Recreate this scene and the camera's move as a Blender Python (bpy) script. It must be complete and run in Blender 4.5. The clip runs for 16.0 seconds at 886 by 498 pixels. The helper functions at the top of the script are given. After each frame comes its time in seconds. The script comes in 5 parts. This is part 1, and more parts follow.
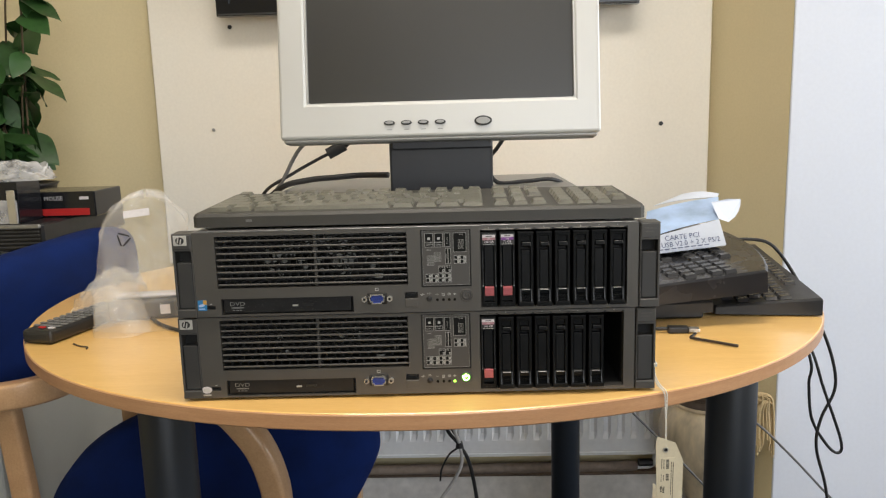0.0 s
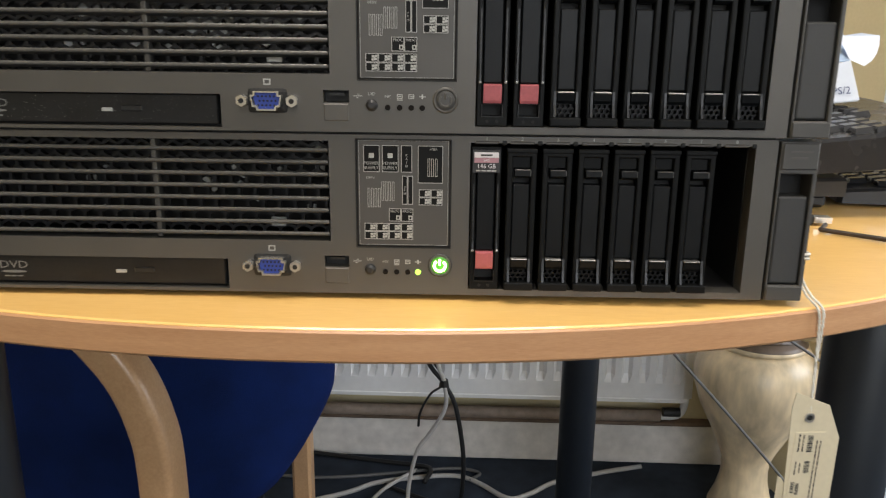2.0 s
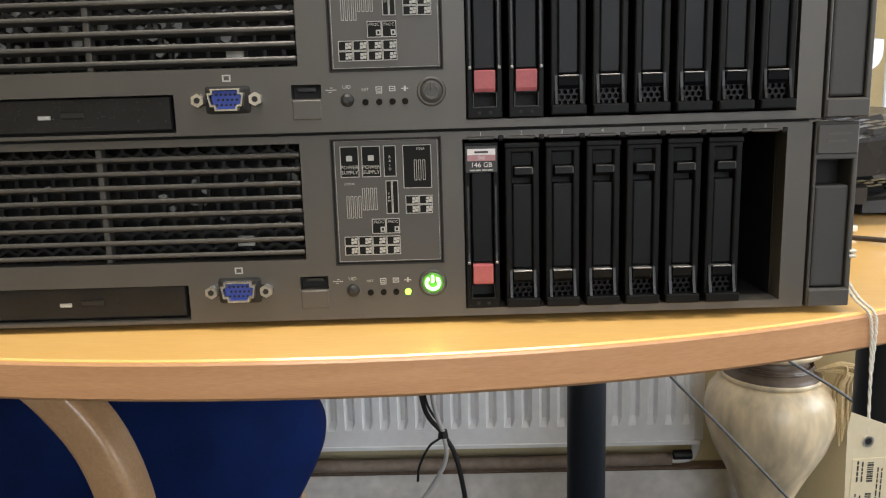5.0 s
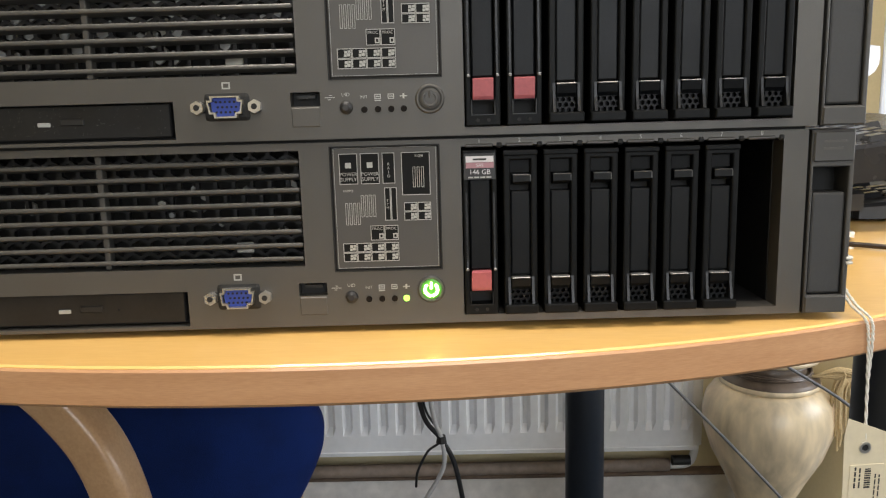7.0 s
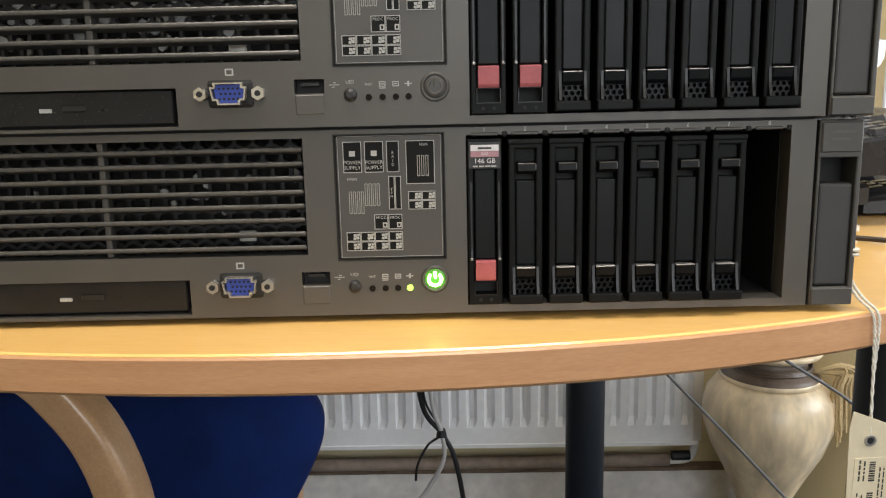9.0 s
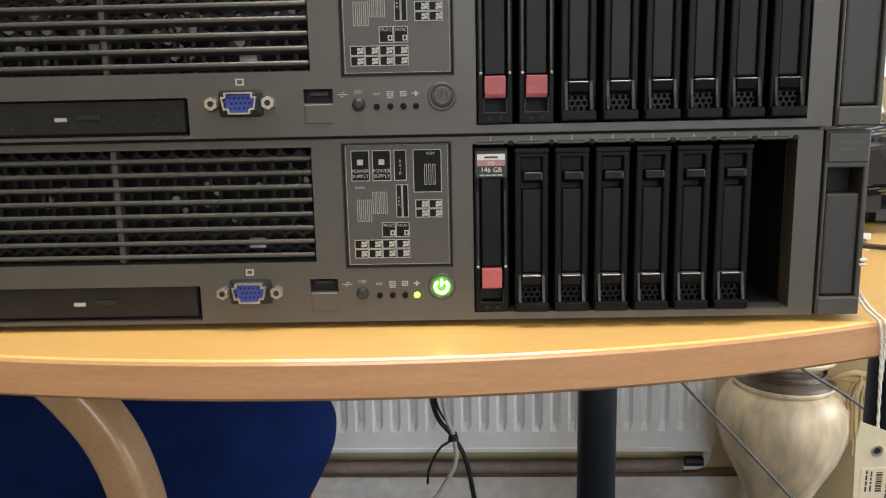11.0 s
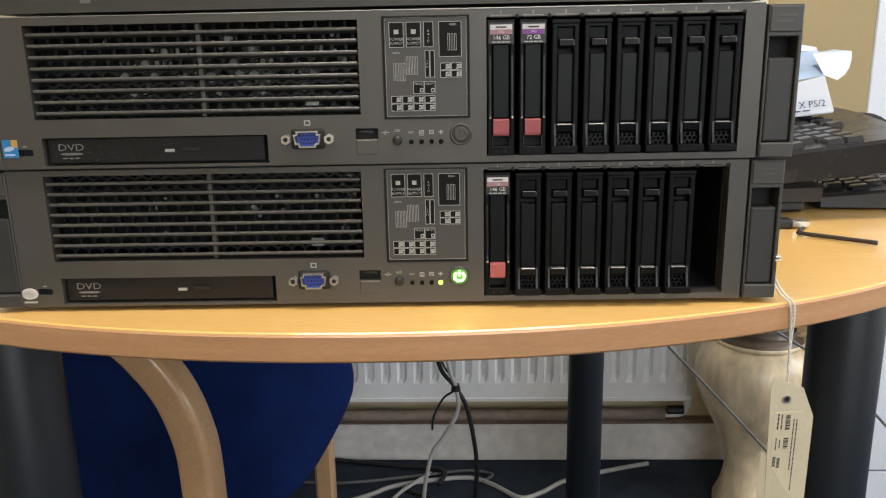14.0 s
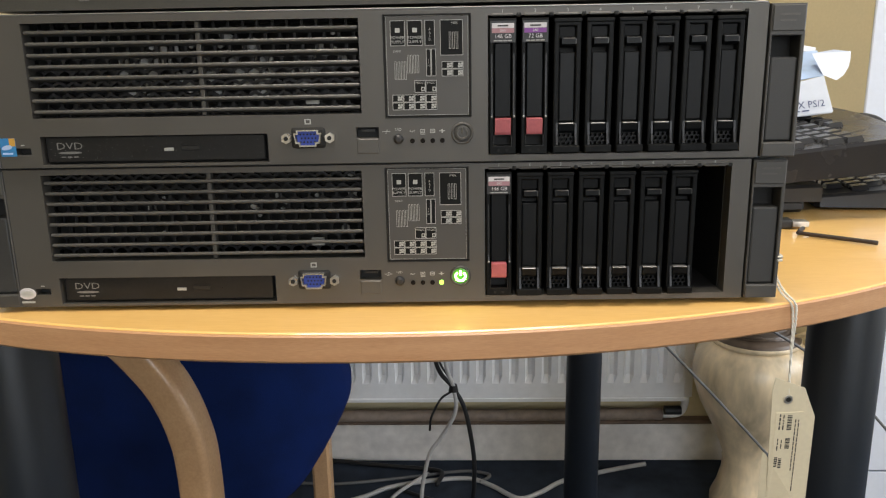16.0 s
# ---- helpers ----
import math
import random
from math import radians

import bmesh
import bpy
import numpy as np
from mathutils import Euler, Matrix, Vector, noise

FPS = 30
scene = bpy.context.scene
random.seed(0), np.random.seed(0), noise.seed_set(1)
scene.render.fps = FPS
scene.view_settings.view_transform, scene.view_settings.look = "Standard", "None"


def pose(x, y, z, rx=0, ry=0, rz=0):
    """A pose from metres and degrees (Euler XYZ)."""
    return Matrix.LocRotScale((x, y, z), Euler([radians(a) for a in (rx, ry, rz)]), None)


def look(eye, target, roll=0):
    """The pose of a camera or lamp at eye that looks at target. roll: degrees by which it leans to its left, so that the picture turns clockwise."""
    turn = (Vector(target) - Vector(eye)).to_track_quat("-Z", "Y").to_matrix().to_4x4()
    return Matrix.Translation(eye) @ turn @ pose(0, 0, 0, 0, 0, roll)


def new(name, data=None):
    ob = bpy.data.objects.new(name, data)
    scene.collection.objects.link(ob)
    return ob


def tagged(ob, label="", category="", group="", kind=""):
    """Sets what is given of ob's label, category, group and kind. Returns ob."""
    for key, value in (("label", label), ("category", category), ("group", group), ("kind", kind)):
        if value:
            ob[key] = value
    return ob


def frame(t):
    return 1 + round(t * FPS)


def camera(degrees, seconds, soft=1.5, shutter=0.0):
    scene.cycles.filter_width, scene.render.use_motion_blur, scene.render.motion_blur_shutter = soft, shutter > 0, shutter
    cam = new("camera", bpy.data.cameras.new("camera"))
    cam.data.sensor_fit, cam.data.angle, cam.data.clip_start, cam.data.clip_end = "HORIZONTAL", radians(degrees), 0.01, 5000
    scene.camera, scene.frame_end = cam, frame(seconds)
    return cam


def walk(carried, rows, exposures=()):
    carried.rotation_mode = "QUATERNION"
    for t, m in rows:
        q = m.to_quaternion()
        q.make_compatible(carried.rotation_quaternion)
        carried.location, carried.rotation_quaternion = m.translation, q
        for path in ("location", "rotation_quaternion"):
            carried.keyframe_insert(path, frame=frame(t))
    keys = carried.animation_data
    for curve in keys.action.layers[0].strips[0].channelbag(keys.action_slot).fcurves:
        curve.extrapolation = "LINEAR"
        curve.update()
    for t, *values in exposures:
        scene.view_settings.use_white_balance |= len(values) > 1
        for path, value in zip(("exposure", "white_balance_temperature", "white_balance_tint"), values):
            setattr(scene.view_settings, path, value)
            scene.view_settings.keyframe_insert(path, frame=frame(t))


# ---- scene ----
cam = camera(59.6, 16.0, soft=1.2, shutter=0.4)
PATH = [
    (0, (0.055, -0.003, 1.003), (-0.006, 1.967, 0.661), -1.6),
    (0.5, (0.054, 0.027, 0.994), (-0.005, 1.997, 0.653), -1.7),
    (1, (0.06, 0.141, 0.942), (-0.003, 2.098, 0.534), -1.2),
    (1.2, (0.067, 0.178, 0.914), (-0.001, 2.123, 0.454), -0.6),
    (1.5, (0.065, 0.266, 0.871), (-0.006, 2.202, 0.372), -0.5),
    (2, (0.066, 0.357, 0.851), (0.003, 2.292, 0.347), 0.7),
    (2.5, (0.063, 0.404, 0.829), (-0.006, 2.343, 0.345), 0.5),
    (3, (0.062, 0.415, 0.806), (0.01, 2.366, 0.37), -1.1),
    (3.5, (0.064, 0.411, 0.812), (0.007, 2.367, 0.397), -1.6),
    (4, (0.064, 0.41, 0.814), (0.009, 2.369, 0.416), -1.7),
    (4.5, (0.064, 0.405, 0.819), (0.018, 2.368, 0.439), -1.7),
    (7, (0.064, 0.403, 0.821), (0.027, 2.371, 0.465), -1.6),
    (7.5, (0.069, 0.403, 0.82), (0.016, 2.37, 0.462), -1.6),
    (8, (0.065, 0.404, 0.819), (0.024, 2.371, 0.459), -1.5),
    (8.5, (0.062, 0.405, 0.818), (0.029, 2.371, 0.449), -1.3),
    (11, (0.066, 0.402, 0.821), (-0.01, 2.368, 0.46), -1.2),
    (11.5, (0.069, 0.385, 0.841), (-0.009, 2.35, 0.477), -1.3),
    (12, (0.068, 0.35, 0.862), (-0.006, 2.315, 0.496), -1.8),
    (12.5, (0.061, 0.31, 0.868), (-0.013, 2.258, 0.421), -1.9),
    (13, (0.061, 0.298, 0.868), (-0.013, 2.24, 0.395), -1.5),
    (13.5, (0.057, 0.298, 0.868), (-0.015, 2.238, 0.389), -1.3),
    (14, (0.058, 0.297, 0.869), (-0.011, 2.237, 0.388), -1.1),
    (14.5, (0.06, 0.299, 0.868), (-0.01, 2.238, 0.384), -1.0),
    (15, (0.059, 0.299, 0.867), (-0.006, 2.237, 0.38), -0.9),
    (15.5, (0.058, 0.298, 0.868), (-0.004, 2.238, 0.387), -1.0),
    (16, (0.055, 0.299, 0.868), (-0.004, 2.24, 0.388), -1.0),
]
walk(cam, [(t, look(eye, target, roll)) for t, eye, target, roll in PATH],
     exposures=((0, -0.10), (1.2, -0.06), (2.0, 0.06), (3.0, -0.02), (3.5, 0.02), (4.5, 0.14), (7, 0.16), (11.5, 0.16), (12.5, 0.06), (16, 0.04)))

# ---------------------------------------------------------------- light
TABLE = 0.72
world = bpy.data.worlds.new("world")
scene.world = world
world.use_nodes = True
wn = world.node_tree.nodes
sky = wn.new("ShaderNodeTexSky")
sky.sky_type = "NISHITA"
sky.sun_disc = False
sky.sun_elevation, sky.sun_rotation = radians(38), radians(120)
wn["Background"].inputs[1].default_value = 0.1
world.node_tree.links.new(sky.outputs[0], wn["Background"].inputs[0])


def area(name, m, w, h, power, color):
    d = bpy.data.lights.new(name, "AREA")
    d.shape, d.size, d.size_y, d.energy, d.color = "RECTANGLE", w, h, power, color
    ob = new(name, d)
    ob.matrix_world = m
    return ob


DAY, TUBE = (0.91, 0.945, 1.0), (1.0, 0.91, 0.80)
area("window_light_back", look((0.9, -2.36, 1.38), (0.9, 0, 1.15)), 1.95, 1.48, 38, DAY)
area("window_light_right", look((2.56, 0.875, 1.42), (0, 1.0, 1.0)), 1.5, 1.3, 42, DAY)
area("ceiling_lamp_light", look((0.1, 0.45, 2.52), (0.1, 0.45, 0)), 1.15, 0.5, 32, TUBE)
area("ceiling_lamp_light_rear", look((0.1, -1.25, 2.52), (0.1, -1.25, 0)), 1.15, 0.5, 16, TUBE)


# ---------------------------------------------------------------- materials
def mat(name, color, rough=0.5, metal=0.0, vary=0.12, fine=400.0, coarse=14.0, bump=0.05, stretch=(1, 1, 1), emit=None, power=0.0, spec=0.5, coat=0.0, random_shift=0.0):
    m = bpy.data.materials.new(name)
    m.use_nodes = True
    n, l = m.node_tree.nodes, m.node_tree.links
    b = n["Principled BSDF"]
    b.inputs["Roughness"].default_value = rough
    b.inputs["Metallic"].default_value = metal
    b.inputs["Specular IOR Level"].default_value = spec
    b.inputs["Coat Weight"].default_value = coat
    tc = n.new("ShaderNodeTexCoord")
    mp = n.new("ShaderNodeMapping")
    mp.inputs["Scale"].default_value = stretch
    l.new(tc.outputs["Object"], mp.inputs["Vector"])
    a, c = n.new("ShaderNodeTexNoise"), n.new("ShaderNodeTexNoise")
    a.inputs["Scale"].default_value, c.inputs["Scale"].default_value = fine, coarse
    a.inputs["Detail"].default_value = c.inputs["Detail"].default_value = 3
    for t in (a, c):
        l.new(mp.outputs[0], t.inputs["Vector"])
    add = n.new("ShaderNodeMath")
    add.operation = "ADD"
    l.new(a.outputs["Fac"], add.inputs[0])
    l.new(c.outputs["Fac"], add.inputs[1])
    last = add
    if random_shift:
        info, mul, plus = n.new("ShaderNodeObjectInfo"), n.new("ShaderNodeMath"), n.new("ShaderNodeMath")
        mul.operation = "MULTIPLY"
        mul.inputs[1].default_value = random_shift
        plus.operation = "ADD"
        l.new(info.outputs["Random"], mul.inputs[0])
        l.new(mul.outputs[0], plus.inputs[0])
        l.new(last.outputs[0], plus.inputs[1])
        last = plus
    ramp = n.new("ShaderNodeMapRange")
    ramp.inputs["From Min"].default_value, ramp.inputs["From Max"].default_value = 0.6, 1.4
    ramp.inputs["To Min"].default_value, ramp.inputs["To Max"].default_value = 1 - vary, 1 + vary
    l.new(last.outputs[0], ramp.inputs["Value"])
    mix = n.new("ShaderNodeVectorMath")
    mix.operation = "SCALE"
    mix.inputs[0].default_value = color[:3]
    l.new(ramp.outputs[0], mix.inputs["Scale"])
    l.new(mix.outputs[0], b.inputs["Base Color"])
    rr = n.new("ShaderNodeMapRange")
    rr.inputs["To Min"].default_value, rr.inputs["To Max"].default_value = max(rough - 0.07, 0.02), min(rough + 0.09, 1)
    l.new(c.outputs["Fac"], rr.inputs["Value"])
    l.new(rr.outputs[0], b.inputs["Roughness"])
    if bump:
        bp = n.new("ShaderNodeBump")
        bp.inputs["Strength"].default_value = bump
        bp.inputs["Distance"].default_value = 0.001
        l.new(a.outputs["Fac"], bp.inputs["Height"])
        l.new(bp.outputs[0], b.inputs["Normal"])
    if emit:
        b.inputs["Emission Color"].default_value = (*emit, 1)
        b.inputs["Emission Strength"].default_value = power
    return m


def wood(name, light, dark, rough, stretch, scale=9.0, coat=0.0):
    m = bpy.data.materials.new(name)
    m.use_nodes = True
    n, l = m.node_tree.nodes, m.node_tree.links
    b = n["Principled BSDF"]
    tc, mp = n.new("ShaderNodeTexCoord"), n.new("ShaderNodeMapping")
    mp.inputs["Scale"].default_value = stretch
    l.new(tc.outputs["Object"], mp.inputs["Vector"])
    broad, grain = n.new("ShaderNodeTexNoise"), n.new("ShaderNodeTexNoise")
    broad.inputs["Scale"].default_value, broad.inputs["Detail"].default_value, broad.inputs["Distortion"].default_value = scale, 4, 0.6
    grain.inputs["Scale"].default_value, grain.inputs["Detail"].default_value = scale * 14, 5
    for t in (broad, grain):
        l.new(mp.outputs[0], t.inputs["Vector"])
    mx = n.new("ShaderNodeMath")
    mx.operation = "MULTIPLY_ADD"
    mx.inputs[1].default_value = 0.5
    l.new(grain.outputs["Fac"], mx.inputs[0])
    half = n.new("ShaderNodeMath")
    half.operation = "MULTIPLY"
    half.inputs[1].default_value = 0.5
    l.new(broad.outputs["Fac"], half.inputs[0])
    l.new(half.outputs[0], mx.inputs[2])
    cr = n.new("ShaderNodeValToRGB")
    cr.color_ramp.elements[0].position, cr.color_ramp.elements[1].position = 0.32, 0.66
    cr.color_ramp.elements[0].color, cr.color_ramp.elements[1].color = (*dark, 1), (*light, 1)
    l.new(mx.outputs[0], cr.inputs[0])
    l.new(cr.outputs[0], b.inputs["Base Color"])
    b.inputs["Roughness"].default_value = rough
    b.inputs["Coat Weight"].default_value = coat
    b.inputs["Coat Roughness"].default_value = 0.12
    bp = n.new("ShaderNodeBump")
    bp.inputs["Strength"].default_value, bp.inputs["Distance"].default_value = 0.06, 0.0006
    l.new(grain.outputs["Fac"], bp.inputs["Height"])
    l.new(bp.outputs[0], b.inputs["Normal"])
    return m


M = {
    "wall": mat("beige wall paint", (0.61, 0.53, 0.335), 0.75, vary=0.05, fine=220, coarse=3, bump=0.12),
    "board": mat("cream painted board", (0.80, 0.765, 0.69), 0.6, vary=0.04, fine=150, coarse=4, bump=0.05),
    "white": mat("white paint", (0.69, 0.73, 0.82), 0.5, vary=0.03, fine=120, coarse=3, bump=0.04),
    "ceil": mat("ceiling paint", (0.8, 0.78, 0.72), 0.9, vary=0.03),
    "carpet": mat("dark blue carpet", (0.036, 0.046, 0.064), 0.95, vary=0.45, fine=500, coarse=25, bump=0.6, spec=0.1),
    "radiator": mat("white radiator enamel", (0.84, 0.84, 0.84), 0.4, vary=0.06, fine=60, coarse=6, bump=0.03),
    "skirt": mat("scuffed white skirting", (0.74, 0.71, 0.68), 0.6, vary=0.22, fine=40, coarse=7, bump=0.06),
    "pipe": mat("dusty painted pipe", (0.30, 0.235, 0.19), 0.6, vary=0.3, fine=70, coarse=12, bump=0.1),
    "brown": mat("dusty brown timber", (0.16, 0.11, 0.08), 0.7, vary=0.35, fine=70, coarse=9, bump=0.1),
    "top": wood("beech laminate", (0.90, 0.57, 0.20), (0.80, 0.48, 0.15), 0.3, (1.2, 9, 9), 5.0, coat=0.6),
    "edge": wood("beech edging", (0.55, 0.31, 0.16), (0.43, 0.22, 0.105), 0.42, (2, 2, 22), 7.0, coat=0.1),
    "beech": wood("lacquered bent beech", (0.56, 0.35, 0.19), (0.44, 0.26, 0.13), 0.33, (5, 5, 5), 5.0, coat=0.3),
    "leg": mat("dark blue powder coat", (0.010, 0.014, 0.021), 0.45, vary=0.15, fine=700, bump=0.08),
    "fabric": mat("royal blue woven fabric", (0.0055, 0.018, 0.100), 0.9, vary=0.3, fine=900, coarse=20, bump=0.5, spec=0.15),
    "face": mat("graphite moulded plastic", (0.083, 0.078, 0.071), 0.42, 0.25, vary=0.07, fine=1800, coarse=25, bump=0.04),
    "ear": mat("graphite ear plastic", (0.060, 0.058, 0.055), 0.45, 0.15, vary=0.08, fine=1500, coarse=25, bump=0.05),
    "grip": mat("dark grip plastic", (0.033, 0.033, 0.033), 0.5, vary=0.12, fine=900, coarse=40, bump=0.06),
    "slat": mat("grille plastic", (0.090, 0.086, 0.080), 0.32, 0.2, vary=0.1, fine=900),
    "steel": mat("galvanised steel", (0.36, 0.36, 0.36), 0.4, 0.85, vary=0.15, fine=150, coarse=30),
    "inner": mat("dark grey inner metal", (0.030, 0.030, 0.032), 0.45, 0.4, vary=0.3, fine=300),
    # pale grey for the grille tab and for painted lit spots behind it
    "pale": mat("pale grille tab and lit bits", (0.36, 0.36, 0.34), 0.5, vary=0.3, fine=150, coarse=60),
    "black": mat("black plastic", (0.012, 0.012, 0.013), 0.42, vary=0.25, fine=700, coarse=40),
    # near-black colour stands in for the shade inside gaps, holes and recesses
    "void": mat("black for shaded gaps and holes", (0.006, 0.006, 0.006), 0.7, vary=0.2),
    "blank": mat("black drive blank plastic", (0.0045, 0.005, 0.0055), 0.42, vary=0.2, fine=900, coarse=60, bump=0.06, spec=0.12),
    "blank_gloss": mat("polished black rail plastic", (0.009, 0.0095, 0.010), 0.34, vary=0.2, fine=900, coarse=60, bump=0.03, spec=0.35),
    # pale grey that paints the highlight on latch edges
    "rim": mat("painted edge highlight", (0.07, 0.07, 0.07), 0.35, vary=0.3, fine=600, coarse=90),
    "blank_panel": mat("satin black panel", (0.0060, 0.0067, 0.0076), 0.36, vary=0.2, fine=900, coarse=50, spec=0.16),
    # bright grey for lips and scratch; on drive rail tips a painted highlight
    "worn": mat("bright edge, highlights painted in", (0.18, 0.18, 0.18), 0.35, 0.5, vary=0.15),
    "pink": mat("rose red latch", (0.42, 0.115, 0.130), 0.36, vary=0.15, fine=600, coarse=80),
    "dvd": mat("dusty black drive front", (0.011, 0.011, 0.012), 0.4, spec=0.35, vary=0.3, fine=500, coarse=60),
    "dust": mat("dust specks", (0.16, 0.16, 0.16), 0.9),
    "vga": mat("blue connector plastic", (0.028, 0.06, 0.34), 0.45, vary=0.1),
    "chrome": mat("nickel shell", (0.62, 0.60, 0.56), 0.28, 0.85, vary=0.1),
    "print": mat("pale grey print", (0.40, 0.40, 0.385), 0.6, vary=0.05),
    "dim_print": mat("dim grey print", (0.20, 0.20, 0.195), 0.6, vary=0.05),
    "panel": mat("display panel plastic", (0.072, 0.068, 0.063), 0.45, 0.2, vary=0.06, fine=1500, coarse=30),
    "cell": mat("dark display cell", (0.007, 0.007, 0.007), 0.5, spec=0.15),
    "green": mat("lit green power lamp", (0.1, 0.6, 0.1), 0.4, emit=(0.62, 1.0, 0.25), power=18.0),
    "led": mat("lit green diode", (0.1, 0.6, 0.1), 0.4, emit=(0.55, 1.0, 0.08), power=2.2),
    "ledoff": mat("unlit diode", (0.008, 0.006, 0.005), 0.6, spec=0.12),
    "label_white": mat("white label", (0.62, 0.60, 0.62), 0.6),
    "label_pink": mat("pink label band", (0.36, 0.19, 0.22), 0.6),
    "label_purple": mat("purple label band", (0.22, 0.06, 0.30), 0.6),
    "badge": mat("silver badge", (0.6, 0.6, 0.58), 0.35, 0.4),
    "sticker": mat("blue sticker", (0.03, 0.20, 0.45), 0.4),
    "amber": mat("ochre sticker corner", (0.55, 0.30, 0.05), 0.4),
    "silver": mat("silver painted plastic", (0.57, 0.57, 0.55), 0.38, 0.25, vary=0.04, fine=1500, coarse=8, bump=0.03),
    # darker silver: shade under the monitor put into the colour, also grey buttons
    "silver_dark": mat("dark silver, shade painted in", (0.30, 0.30, 0.29), 0.4, 0.3, vary=0.06),
    "screen": mat("dark lcd glass", (0.030, 0.029, 0.026), 0.32, vary=0.1, fine=900, coarse=4, bump=0.01),
    "tv": mat("glossy black bezel", (0.008, 0.009, 0.012), 0.15, vary=0.1, bump=0),
    "neck": mat("charcoal plastic", (0.024, 0.026, 0.032), 0.42, vary=0.12, fine=900, coarse=30),
    "kbd": mat("dark grey keyboard case", (0.045, 0.043, 0.037), 0.5, vary=0.18, fine=700, coarse=30),
    "key": mat("dusty olive grey keycap", (0.115, 0.112, 0.088), 0.3, vary=0.3, fine=500, coarse=80, random_shift=0.25),
    "deck": mat("satin grey keyboard deck", (0.022, 0.022, 0.025), 0.26, 0.1, vary=0.15, fine=700, coarse=30),
    "kbd_b": mat("black keyboard case", (0.008, 0.008, 0.009), 0.42, vary=0.2, fine=700, coarse=30),
    "key_b": mat("black keycap", (0.028, 0.028, 0.030), 0.24, vary=0.15, fine=600, coarse=60, random_shift=0.2),
    "cable": mat("black cable sheath", (0.012, 0.012, 0.013), 0.45, vary=0.15),
    "cable_w": mat("pale grey cable sheath", (0.48, 0.47, 0.46), 0.5, vary=0.12),
    "cable_g": mat("grey cable sheath", (0.13, 0.13, 0.13), 0.5, vary=0.12),
    "paper": mat("white printed paper", (0.58, 0.62, 0.70), 0.55, vary=0.04, fine=200, coarse=20),
    "paper_blue": mat("pale blue printed paper", (0.40, 0.53, 0.75), 0.5, vary=0.3, fine=40, coarse=12),
    "ink": mat("dark blue ink", (0.05, 0.07, 0.16), 0.6),
    "ink_k": mat("black ink", (0.03, 0.03, 0.03), 0.7),
    "tag": mat("manila card", (0.62, 0.55, 0.40), 0.75, vary=0.06, fine=300, coarse=25, bump=0.08),
    "string": mat("white cotton string", (0.68, 0.66, 0.60), 0.9, vary=0.15, fine=900),
    "vase": mat("crazed cream glaze", (0.70, 0.57, 0.38), 0.35, vary=0.42, fine=45, coarse=14, bump=0.03, stretch=(1, 1, 0.3), coat=0.2),
    "vase_dark": mat("brown glaze band", (0.13, 0.095, 0.07), 0.4, vary=0.35, fine=60, coarse=15),
    "raffia": mat("dry raffia", (0.52, 0.40, 0.22), 0.85, vary=0.3, fine=300),
    "leaf": mat("glossy green leaf", (0.020, 0.055, 0.014), 0.42, spec=0.3, vary=0.5, fine=60, coarse=20, random_shift=0.6),
    "stem": mat("brown stem", (0.09, 0.065, 0.035), 0.8, vary=0.3),
    "red": mat("red carton print", (0.45, 0.02, 0.02), 0.4),
    "remote": mat("black remote plastic", (0.02, 0.02, 0.02), 0.4, vary=0.2),
    "button": mat("grey rubber button", (0.16, 0.16, 0.16), 0.6, random_shift=0.3),
    "cab": mat("pale grey cabinet enamel", (0.62, 0.62, 0.58), 0.5, vary=0.04),
    "hexsteel": mat("blackened steel", (0.05, 0.04, 0.035), 0.4, 0.7),
}


def glassy(name, color, rough, alpha):
    m = bpy.data.materials.new(name)
    m.use_nodes = True
    n, l = m.node_tree.nodes, m.node_tree.links
    b = n["Principled BSDF"]
    b.inputs["Base Color"].default_value = (*color, 1)
    b.inputs["Roughness"].default_value = rough
    b.inputs["IOR"].default_value = 1.45
    tc, t = n.new("ShaderNodeTexCoord"), n.new("ShaderNodeTexNoise")
    t.inputs["Scale"].default_value, t.inputs["Detail"].default_value = 22, 3
    l.new(tc.outputs["Object"], t.inputs["Vector"])
    r = n.new("ShaderNodeMapRange")
    r.inputs["From Min"].default_value, r.inputs["From Max"].default_value = 0.3, 0.7
    r.inputs["To Min"].default_value, r.inputs["To Max"].default_value = alpha * 0.45, min(alpha * 1.6, 1)
    l.new(t.outputs["Fac"], r.inputs["Value"])
    l.new(r.outputs[0], b.inputs["Alpha"])
    return m


M["film"] = glassy("thin clear polythene", (0.95, 0.95, 0.93), 0.10, 0.16)
M["bubble"] = glassy("clouded polythene", (0.78, 0.78, 0.78), 0.25, 0.34)


# ---------------------------------------------------------------- mesh helpers
def box(bm, x0, x1, y0, y1, z0, z1, bevel=0.0, seg=1):
    vs = [bm.verts.new((x, y, z)) for x in (x0, x1) for y in (y0, y1) for z in (z0, z1)]
    fs = [bm.faces.new([vs[i] for i in q]) for q in ((0, 1, 3, 2), (4, 6, 7, 5), (0, 4, 5, 1), (2, 3, 7, 6), (0, 2, 6, 4), (1, 5, 7, 3))]
    if bevel:
        bmesh.ops.bevel(bm, geom=list({e for f in fs for e in f.edges}), offset=bevel, segments=seg, profile=0.5, affect="EDGES")
    return bm


def B(*a, **k):
    return box(bmesh.new(), *a, **k)


